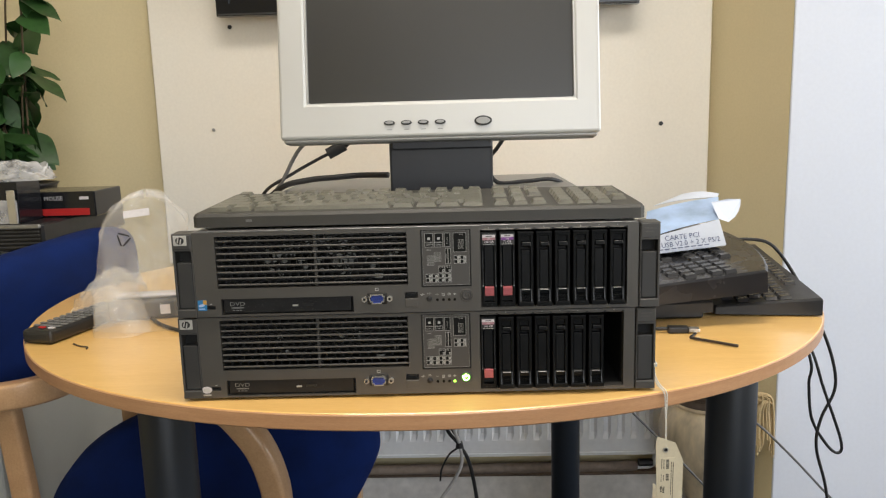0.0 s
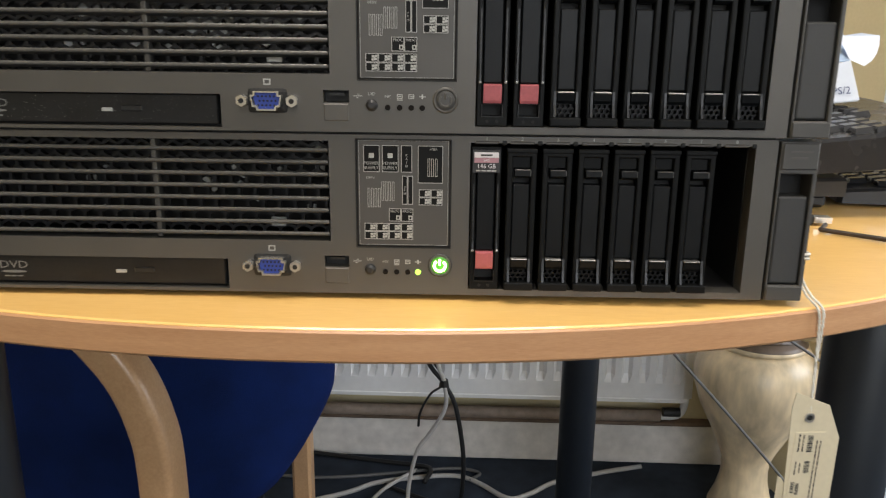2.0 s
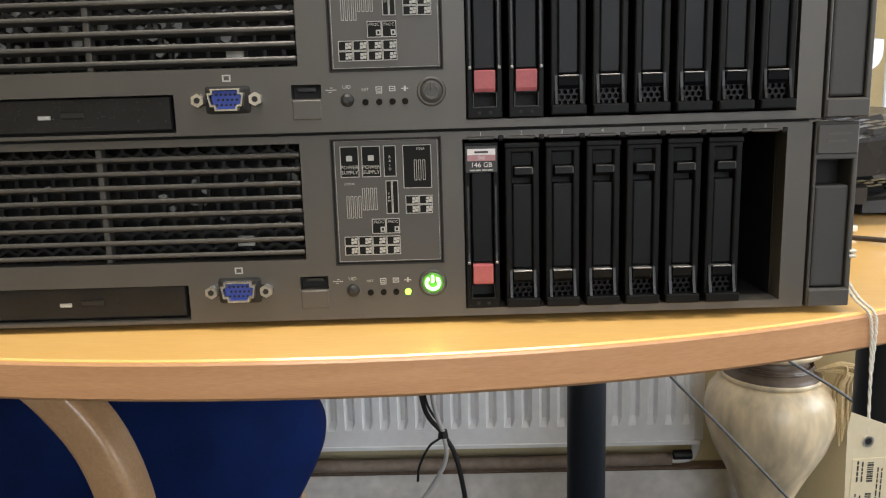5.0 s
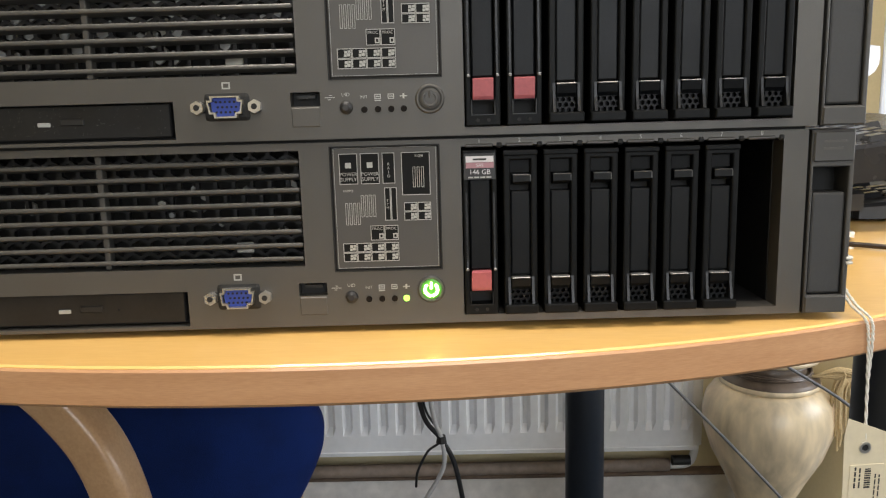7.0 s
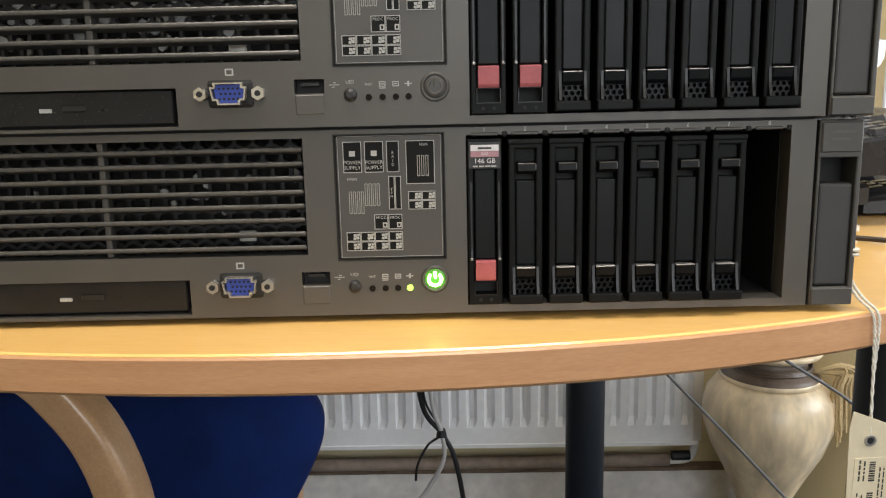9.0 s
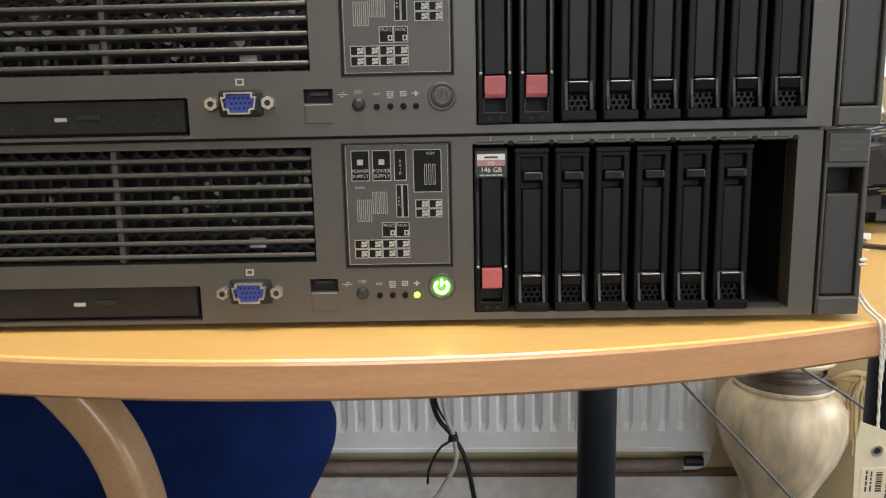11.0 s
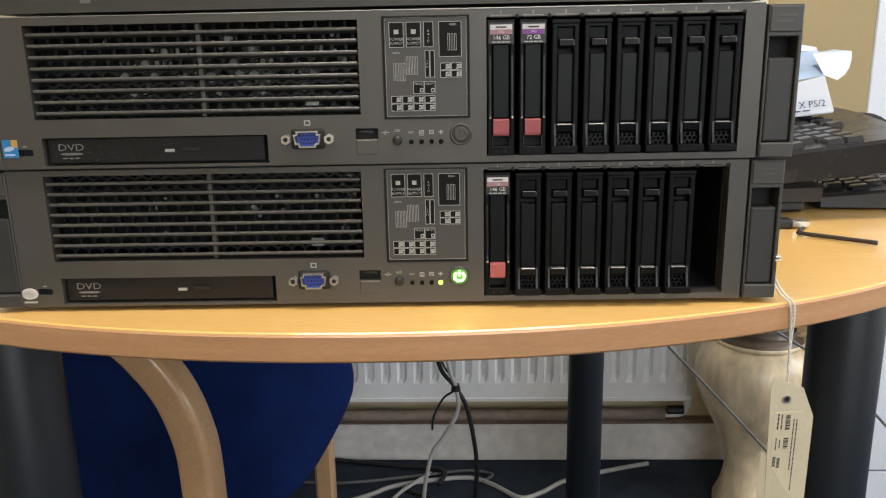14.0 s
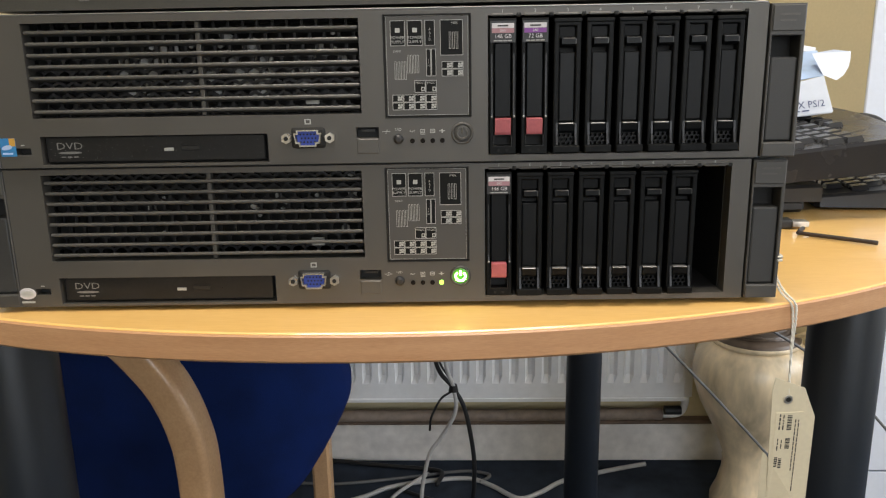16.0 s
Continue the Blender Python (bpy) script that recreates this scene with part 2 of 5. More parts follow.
def plate(x0, x1, z0, z1, holes, y0, y1):
    """An upright plate with rectangular openings through it."""
    xs = sorted({x0, x1, *(h[0] for h in holes), *(h[1] for h in holes)})
    zs = sorted({z0, z1, *(h[2] for h in holes), *(h[3] for h in holes)})
    bm = bmesh.new()
    vs = {(i, j): bm.verts.new((x, y0, z)) for i, x in enumerate(xs) for j, z in enumerate(zs)}
    for i in range(len(xs) - 1):
        for j in range(len(zs) - 1):
            cx, cz = (xs[i] + xs[i + 1]) / 2, (zs[j] + zs[j + 1]) / 2
            if not any(h[0] < cx < h[1] and h[2] < cz < h[3] for h in holes):
                bm.faces.new([vs[i, j], vs[i + 1, j], vs[i + 1, j + 1], vs[i, j + 1]])
    bmesh.ops.delete(bm, geom=[v for v in bm.verts if not v.link_faces], context="VERTS")
    r = bmesh.ops.extrude_face_region(bm, geom=bm.faces[:])
    bmesh.ops.translate(bm, verts=[v for v in r["geom"] if isinstance(v, bmesh.types.BMVert)], vec=(0, y1 - y0, 0))
    bmesh.ops.recalc_face_normals(bm, faces=bm.faces)
    return bm


def cyl(bm, c, r, depth, axis="y", seg=20, r2=None):
    turn = {"y": Matrix.Rotation(radians(90), 4, "X"), "z": Matrix(), "x": Matrix.Rotation(radians(90), 4, "Y")}[axis]
    bmesh.ops.create_cone(bm, cap_ends=True, segments=seg, radius1=r, radius2=r if r2 is None else r2, depth=depth, matrix=Matrix.Translation(c) @ turn)
    return bm


def C(*a, **k):
    return cyl(bmesh.new(), *a, **k)


def lathe(profile, seg=40, c=(0, 0, 0)):
    bm = bmesh.new()
    rings = [[bm.verts.new((c[0] + r * math.cos(2 * math.pi * i / seg), c[1] + r * math.sin(2 * math.pi * i / seg), c[2] + z)) for i in range(seg)] for r, z in profile]
    for a, b in zip(rings, rings[1:]):
        for i in range(seg):
            bm.faces.new((a[i], a[(i + 1) % seg], b[(i + 1) % seg], b[i]))
    bm.faces.new(rings[0][::-1])
    bm.faces.new(rings[-1])
    return bm


def smooth_path(points, steps=8):
    p = [Vector(q) for q in points]
    p = [p[0] * 2 - p[1]] + p + [p[-1] * 2 - p[-2]]
    out = []
    for i in range(1, len(p) - 2):
        for k in range(steps):
            t = k / steps
            a, b, c, d = p[i - 1:i + 3]
            out.append(0.5 * (2 * b + (c - a) * t + (2 * a - 5 * b + 4 * c - d) * t * t + (3 * b - a - 3 * c + d) * t ** 3))
    return out + [p[-2]]


def sweep(points, section, up=(0, 0, 1), closed_ends=True, steps=8, bm=None):
    """A section (list of 2D points) carried along a smooth curve."""
    path = smooth_path(points, steps)
    bm = bm or bmesh.new()
    rings = []
    side0 = None
    for i, q in enumerate(path):
        d = (path[min(i + 1, len(path) - 1)] - path[max(i - 1, 0)]).normalized()
        if side0 is None:
            side = d.cross(Vector(up))
            if side.length < 1e-3:
                side = d.cross(Vector((1, 0, 0)))
        else:
            side = side0 - d * side0.dot(d)
        side.normalize()
        side0 = side
        top = side.cross(d)
        rings.append([bm.verts.new(q + side * u + top * v) for u, v in section])
    n = len(section)
    for a, b in zip(rings, rings[1:]):
        for i in range(n):
            bm.faces.new((a[i], a[(i + 1) % n], b[(i + 1) % n], b[i]))
    bm.faces.new(rings[0][::-1])
    bm.faces.new(rings[-1])
    bmesh.ops.recalc_face_normals(bm, faces=bm.faces)
    return bm


def ring_section(r, n=8):
    return [(r * math.cos(2 * math.pi * i / n), r * math.sin(2 * math.pi * i / n)) for i in range(n)]


def round_rect(w, h, r, n=4):
    out = []
    for cx, cy, a0 in ((w / 2 - r, h / 2 - r, 0), (-w / 2 + r, h / 2 - r, 90), (-w / 2 + r, -h / 2 + r, 180), (w / 2 - r, -h / 2 + r, 270)):
        out += [(cx + r * math.cos(radians(a0 + 90 * k / n)), cy + r * math.sin(radians(a0 + 90 * k / n))) for k in range(n + 1)]
    return out


def to_mesh(name, bm, material, smooth=False):
    me = bpy.data.meshes.new(name)
    bm.normal_update()
    bm.to_mesh(me)
    bm.free()
    me.materials.append(material)
    if smooth:
        for f in me.polygons:
            f.use_smooth = True
    return me


def part(name, bm, material, parent, label="", smooth=False, at=None):
    """One mesh object under a thing or a part."""
    ob = new(name, to_mesh(name, bm, material, smooth))
    ob.parent = parent
    if at is not None:
        ob.matrix_basis = at
    return tagged(ob, label)


def share(name, mesh, parent, at):
    ob = new(name, mesh)
    ob.parent = parent
    ob.matrix_basis = at
    return ob


def thing(name, label, category, at=None, group="", kind="", bm=None, material=None, smooth=False):
    ob = new(name, to_mesh(name, bm, material, smooth) if bm else None)
    if at is not None:
        ob.matrix_basis = at
    return tagged(ob, label, category, group, kind)


def wire(name, points, r, material, label, category="cable", steps=8):
    return thing(name, label, category, bm=sweep(points, ring_section(r), steps=steps), material=material, smooth=True)


def text(body, size, x, z, y, material, parent, align="CENTER", spin=0.0, m=None):
    cu = bpy.data.curves.new("lettering", "FONT")
    cu.body, cu.size, cu.align_x, cu.align_y, cu.resolution_u = body, size, align, "CENTER", 2
    ob = bpy.data.objects.new("lettering_source", cu)
    scene.collection.objects.link(ob)
    bpy.context.view_layer.update()
    me = bpy.data.meshes.new_from_object(ob.evaluated_get(bpy.context.evaluated_depsgraph_get()))
    bpy.data.objects.remove(ob)
    me.materials.clear()
    me.materials.append(material)
    out = new("lettering", me)
    out.parent = parent
    out.matrix_basis = m if m is not None else pose(x, y, z, 90, spin, 0)
    return out


# ---------------------------------------------------------------- the room
def structure(name, bm, material, label, smooth=False):
    return thing(name, label, "room", kind="structure", bm=bm, material=material, smooth=smooth)


XL, XR, YB, YF, ZC = -2.0, 2.6, -2.4, 1.87, 2.6
floor = structure("floor", B(XL, XR, YB, YF, -0.1, 0.0), M["carpet"], "dark blue grey worn office carpet floor")
structure("ceiling", B(XL - 0.15, XR + 0.15, YB - 0.15, YF + 0.15, ZC, ZC + 0.12), M["ceil"], "plain off-white painted ceiling above the office")
structure("wall_north", B(XL - 0.15, XR + 0.15, YF, YF + 0.15, 0, ZC), M["wall"], "beige painted wall behind the table and radiator")
structure("wall_west", B(XL - 0.15, XL, YB, YF, 0, ZC), M["wall"], "beige painted side wall beside the cabinet")
wr = plate(-YF, -YB, 0, ZC, [(-1.65, -0.10, 0.75, 2.1)], 0, 0.15)
bmesh.ops.transform(wr, matrix=Matrix.Translation((XR, 0, 0)) @ Matrix.Rotation(radians(-90), 4, "Z"), verts=wr.verts)
structure("wall_east", wr, M["wall"], "beige painted side wall with a window opening")
structure("wall_south", plate(XL - 0.15, XR + 0.15, 0, ZC, [(-0.1, 1.9, 0.62, 2.15)], YB - 0.15, YB), M["wall"], "beige painted wall with a window opening")
for y in (0.45, -1.25):
    lampframe = bmesh.new()
    for x0, x1, y0, y1 in ((-0.5, 0.7, y - 0.3, y - 0.272), (-0.5, 0.7, y + 0.272, y + 0.3), (-0.5, -0.472, y - 0.272, y + 0.272), (0.672, 0.7, y - 0.272, y + 0.272)):
        box(lampframe, x0, x1, y0, y1, ZC - 0.05, ZC)
    structure("ceiling_lamp", lampframe, M["white"], "white framed ceiling light fixed on the ceiling")

# board fixed on the wall behind the table
board = thing("wall_board", "cream painted flat board fixed on the beige wall", "wall board")
part("panel", B(-0.677, 0.630, 1.852, 1.8695, 0.66, 2.2, bevel=0.002), M["board"], board)
for x, z in ((0.518, 0.969), (-0.486, 1.218)):
    part("screw_hole", C((x, 1.8515, z), 0.005, 0.003, seg=14), M["black"], board, "dark open screw hole")
part("screw_hole", C((-0.542, 1.8515, 0.982), 0.004, 0.003, seg=14), M["steel"], board, "dull grey screw head")

# skirting and pipe ledge
structure("baseboard", B(-0.95, 0.66, 1.850, 1.8695, 0.0, 0.090, bevel=0.003), M["skirt"], "scuffed white skirting below the radiator")
ledge = structure("trim", B(-0.95, 0.66, 1.842, 1.8695, 0.0905, 0.099, bevel=0.003), M["brown"], "dusty brown wooden ledge on the skirting")

# added slanted prism, stands in for the shaded wall between board and cupboard
bx = bmesh.new()
lo, hi = [[bx.verts.new((x, y, z)) for x, y in ((0.6365, 1.8695), (0.7335, 1.651), (0.7335, 1.8695))] for z in (0.0, ZC)]
bx.faces.new(lo)
bx.faces.new(hi)
for k in range(3):
    bx.faces.new((lo[k], lo[(k + 1) % 3], hi[(k + 1) % 3], hi[k]))
bmesh.ops.recalc_face_normals(bx, faces=bx.faces)
structure("wall_shade_prism", bx, M["wall"], "added slanted beige prism standing in for the shaded wall recess")

# white cupboard front at the side
cup = thing("cupboard", "tall plain white painted cupboard beside the table", "cupboard")
part("body", B(0.738, 2.3, 1.675, 1.8695, 0.0, 2.35, bevel=0.003), M["wall"], cup)
part("door", B(0.735, 1.5, 1.65, 1.674, 0.09, 2.35, bevel=0.002), M["white"], cup)
part("door", B(1.504, 2.3, 1.65, 1.674, 0.09, 2.35, bevel=0.002), M["white"], cup)
part("plinth", B(0.737, 2.3, 1.652, 1.674, 0.0, 0.086, bevel=0.001), M["white"], cup)


# ---------------------------------------------------------------- radiator
def radiator():
    rad = thing("radiator", "white steel panel radiator with vertical flutes, dusty below", "radiator")
    x0, x1, z0, z1, yf = -0.66, 0.519, 0.179, 0.63, 1.78
    pitch = 0.0335
    x = x0 + 0.03
    prof = [(x0, yf + 0.012), (x0 + 0.02, yf)]
    while x < x1 - 0.04:
        prof += [(x, yf), (x + 0.006, yf + 0.010), (x + 0.014, yf + 0.010), (x + 0.020, yf)]
        x += pitch
    prof += [(x1 - 0.02, yf), (x1, yf + 0.012)]
    bm = bmesh.new()
    flat = [(px, yf if 0 < i < len(prof) - 1 else yf + 0.012) for i, (px, _) in enumerate(prof)]
    rows = [(z0, flat), (z0 + 0.036, flat), (z0 + 0.052, prof), (z1 - 0.05, prof), (z1 - 0.034, flat), (z1, flat)]
    vs = [[bm.verts.new((px, py, z)) for px, py in row] for z, row in rows]
    for a, b in zip(vs, vs[1:]):
        for i in range(len(a) - 1):
            bm.faces.new((a[i], a[i + 1], b[i + 1], b[i]))
    part("front_panel", bm, M["radiator"], rad)
    part("back_panel", B(x0, x1, yf + 0.013, yf + 0.045, z0 + 0.004, z1, bevel=0.003), M["radiator"], rad)
    part("bottom_seam", B(x0 + 0.01, x1 - 0.01, yf - 0.003, yf + 0.004, z0 - 0.004, z0 + 0.004, bevel=0.001), M["radiator"], rad)
    part("pipe", sweep([(x0 - 0.2, 1.832, 0.119), (0, 1.832, 0.119), (0.47, 1.832, 0.121)], ring_section(0.0125, 12)), M["pipe"], rad, "dusty brown painted heating pipe", smooth=True)
    part("pipe", sweep([(0.47, 1.830, 0.121), (0.502, 1.825, 0.126), (0.512, 1.815, 0.15), (0.512, 1.81, 0.19)], ring_section(0.008, 10)), M["radiator"], rad, smooth=True)
    part("valve", C((0.487, 1.812, 0.139), 0.0095, 0.034, axis="x", seg=16), M["black"], rad, "black valve cap")
    return rad


radiator()


# ---------------------------------------------------------------- table
def table_outline(grow=0.0, n=160):
    a, bf, bb, p, cy = 0.598 + grow, 0.5592 + grow, 0.45 + grow, 2.12, 1.262
    out = []
    for i in range(n):
        t = 2 * math.pi * i / n
        c, s = math.cos(t), math.sin(t)
        b = bb if s > 0 else bf
        out.append((-0.0134 + a * math.copysign(abs(c) ** (2 / p), c), cy + b * math.copysign(abs(s) ** (2 / p), s)))
    return out


def slab(rings):
    bm = bmesh.new()
    vs = [[bm.verts.new((x, y, z)) for x, y in table_outline(g)] for g, z in rings]
    for a, b in zip(vs, vs[1:]):
        for i in range(len(a)):
            bm.faces.new((a[i], a[(i + 1) % len(a)], b[(i + 1) % len(a)], b[i]))
    bm.faces.new(vs[0][::-1])
    bm.faces.new(vs[-1])
    return bm


table = thing("table", "rounded beech laminate meeting table on dark blue tubular legs", "table")
part("tabletop", slab([(-0.0012, TABLE - 0.0174), (-0.0012, TABLE - 0.0008), (-0.0022, TABLE)]), M["top"], table, "golden beech laminate top")
part("edge_band", slab([(-0.0025, TABLE - 0.0184), (0.0, TABLE - 0.0164), (0.0, TABLE - 0.0022), (-0.0011, TABLE - 0.0012)]), M["edge"], table, "reddish beech edge band")
for x, y, r in ((0.3955, 0.966, 0.0315), (-0.318, 0.888, 0.0325), (0.250, 1.51, 0.029), (-0.30, 1.51, 0.029)):
    lg = part("leg", lathe([(r - 0.0015, 0.02), (r, 0.022), (r, TABLE - 0.027), (r - 0.0015, TABLE - 0.0235)], 40, (x, y, 0)), M["leg"], table, "dark blue tubular leg", smooth=True)
    part("mounting_plate", B(x - 0.05, x + 0.05, y - 0.05 + 0.03, y + 0.05 + 0.03, TABLE - 0.0235, TABLE - 0.0184), M["leg"], lg)
    part("foot", lathe([(r - 0.002, 0.0), (r + 0.001, 0.004), (r + 0.001, 0.018), (r - 0.004, 0.0205)], 24, (x, y, 0)), M["black"], lg, "black plastic foot")


# ---------------------------------------------------------------- servers
def honeycomb(x0, x1, z0, z1, y, pitch, hole, depth):
    bm = bmesh.new()
    row = pitch * math.sqrt(3) / 2
    j, z = 0, z0
    while z < z1:
        x = x0 + (pitch / 2 if j % 2 else 0)
        while x < x1:
            o = [(x + pitch / math.sqrt(3) * math.sin(math.pi / 3 * k), z + pitch / math.sqrt(3) * math.cos(math.pi / 3 * k)) for k in range(6)]
            i = [(x + hole * math.sin(math.pi / 3 * k), z + hole * math.cos(math.pi / 3 * k)) for k in range(6)]
            vo = [bm.verts.new((a, y, b)) for a, b in o]
            vi = [bm.verts.new((a, y, b)) for a, b in i]
            vd = [bm.verts.new((a, y + depth, b)) for a, b in i]
            for k in range(6):
                m = (k + 1) % 6
                bm.faces.new((vo[k], vo[m], vi[m], vi[k]))
                bm.faces.new((vi[k], vi[m], vd[m], vd[k]))
            x += pitch
        z += row
        j += 1
    bmesh.ops.remove_doubles(bm, verts=bm.verts, dist=0.00004)
    return bm


def outline(bm, x0, x1, z0, z1, y, w=0.00028):
    for q in ((x0, x1, z0, z0 + w), (x0, x1, z1 - w, z1), (x0, x0 + w, z0 + w, z1 - w), (x1 - w, x1, z0 + w, z1 - w)):
        box(bm, q[0], q[1], y, y + 0.0003, q[2], q[3])


def insight_display(sv, front):
    """The inset status panel with its printed diagram."""
    px0, px1, pz0, pz1 = 0.0050, 0.0546, 0.0254, 0.0827
    pn = part("status_panel", B(px0 + 0.0006, px1 - 0.0006, front + 0.0006, front + 0.006, pz0 + 0.0006, pz1 - 0.0006, bevel=0.0008), M["panel"], sv, "grey status panel with printed component diagram")
    y = front + 0.0003
    lines, marks = bmesh.new(), bmesh.new()
    dark = [(0.0092, 0.0175, 0.0655, 0.0793), (0.0188, 0.0272, 0.0655, 0.0793), (0.0286, 0.0342, 0.0655, 0.0793), (0.0372, 0.0500, 0.0600, 0.0793),
            (0.0291, 0.0318, 0.0487, 0.0637), (0.0320, 0.0347, 0.0487, 0.0637)]
    for i in range(2):
        for j in range(2):
            dark.append((0.0378 + 0.0062 * i, 0.0438 + 0.0062 * i, 0.0485 + 0.0042 * j, 0.0525 + 0.0042 * j))
        dark.append((0.0222 + 0.0064 * i, 0.0284 + 0.0064 * i, 0.0397, 0.0465))
    for i in range(4):
        for j in range(2):
            dark.append((0.0094 + 0.0064 * i, 0.0156 + 0.0064 * i, 0.0300 + 0.0044 * j, 0.0342 + 0.0044 * j))
    for k, d in enumerate(dark):
        part("diagram_cell", B(d[0], d[1], y, y + 0.0004, d[2], d[3]), M["cell"], pn)
        outline(lines, *d, y - 0.0002)
        if d[1] - d[0] < 0.0066 and d[3] - d[2] < 0.005:
            cx, cz = d[0] + 0.0042, (d[2] + d[3]) / 2
            box(marks, cx - 0.0011, cx + 0.0003, y - 0.0001, y + 0.0002, cz, cz + 0.0012)
            box(marks, cx, cx + 0.0014, y - 0.0001, y + 0.0002, cz - 0.0012, cz + 0.0001)
            box(marks, cx + 0.0005, cx + 0.0016, y - 0.0001, y + 0.0002, cz + 0.0003, cz + 0.0013)
            box(marks, cx - 0.0012, cx - 0.0001, y - 0.0001, y + 0.0002, cz - 0.0014, cz - 0.0003)
    for i in range(4):
        outline(lines, 0.0112 + 0.0018 * i, 0.0124 + 0.0018 * i, 0.0470, 0.0570, y + 0.0002, 0.0002)
        outline(lines, 0.0184 + 0.0018 * i, 0.0196 + 0.0018 * i, 0.0505, 0.0605, y + 0.0002, 0.0002)
    for i in range(3):
        outline(lines, 0.0422 + 0.0019 * i, 0.0434 + 0.0019 * i, 0.0635, 0.0727, y - 0.0003, 0.00022)
    for cx in (0.0133, 0.0230):
        box(marks, cx - 0.0013, cx + 0.0013, y - 0.0002, y + 0.0002, 0.0728, 0.0752)
    for cx in (0.0272, 0.0336):
        outline(marks, cx - 0.0012, cx + 0.0008, 0.0405, 0.0428, y - 0.0003, 0.0005)
    outline(lines, px0 + 0.0018, px1 - 0.0018, pz0 + 0.0016, pz1 - 0.0010, front + 0.0003, 0.00014)
    tagged(part("diagram_line", lines, M["print"], pn), kind="stuff")
    tagged(part("diagram_mark", marks, M["print"], pn), kind="stuff")
    for cx in (0.0133, 0.0230):
        text("POWER\nSUPPLY", 0.0023, cx, 0.0688, y - 0.0002, M["print"], pn)
    for cx in (0.0253, 0.0317):
        text("PROC", 0.0018, cx, 0.0450, y - 0.0002, M["print"], pn)
    text("R\nA\nI\nD", 0.0018, 0.0314, 0.0715, y - 0.0002, M["print"], pn)
    text("T\nP\nM", 0.0016, 0.0304, 0.0560, y - 0.0002, M["print"], pn)
    text("RISER", 0.0016, 0.0452, 0.0775, y - 0.0002, M["print"], pn)
    text("DIMMS", 0.0015, 0.0128, 0.0625, y + 0.0002, M["print"], pn)
    part("groove", plate(px0, px1, pz0, pz1, [(px0 + 0.0006, px1 - 0.0006, pz0 + 0.0006, pz1 - 0.0006)], front - 0.0003, front + 0.003), M["void"], pn, "black frame painting the shade of the gap")


def front_bevel(bm, width):
    """Rounds the edges round the front of a plate and its openings."""
    y0 = min(v.co.y for v in bm.verts)
    es = [e for e in bm.edges if all(abs(v.co.y - y0) < 1e-6 for v in e.verts) and len(e.link_faces) == 2 and e.calc_face_angle(0) > 1.0]
    bmesh.ops.bevel(bm, geom=es, offset=width, segments=2, profile=0.5, affect="EDGES")
    return bm


def wedge(x0, x1, prof):
    """A side profile of (y, z) points carried from x0 to x1."""
    bm = bmesh.new()
    a = [bm.verts.new((x0, y, z)) for y, z in prof]
    b = [bm.verts.new((x1, y, z)) for y, z in prof]
    for k in range(len(prof)):
        m = (k + 1) % len(prof)
        bm.faces.new((a[k], a[m], b[m], b[k]))
    bm.faces.new(a[::-1])
    bm.faces.new(b)
    bmesh.ops.recalc_face_normals(bm, faces=bm.faces)
    return bm


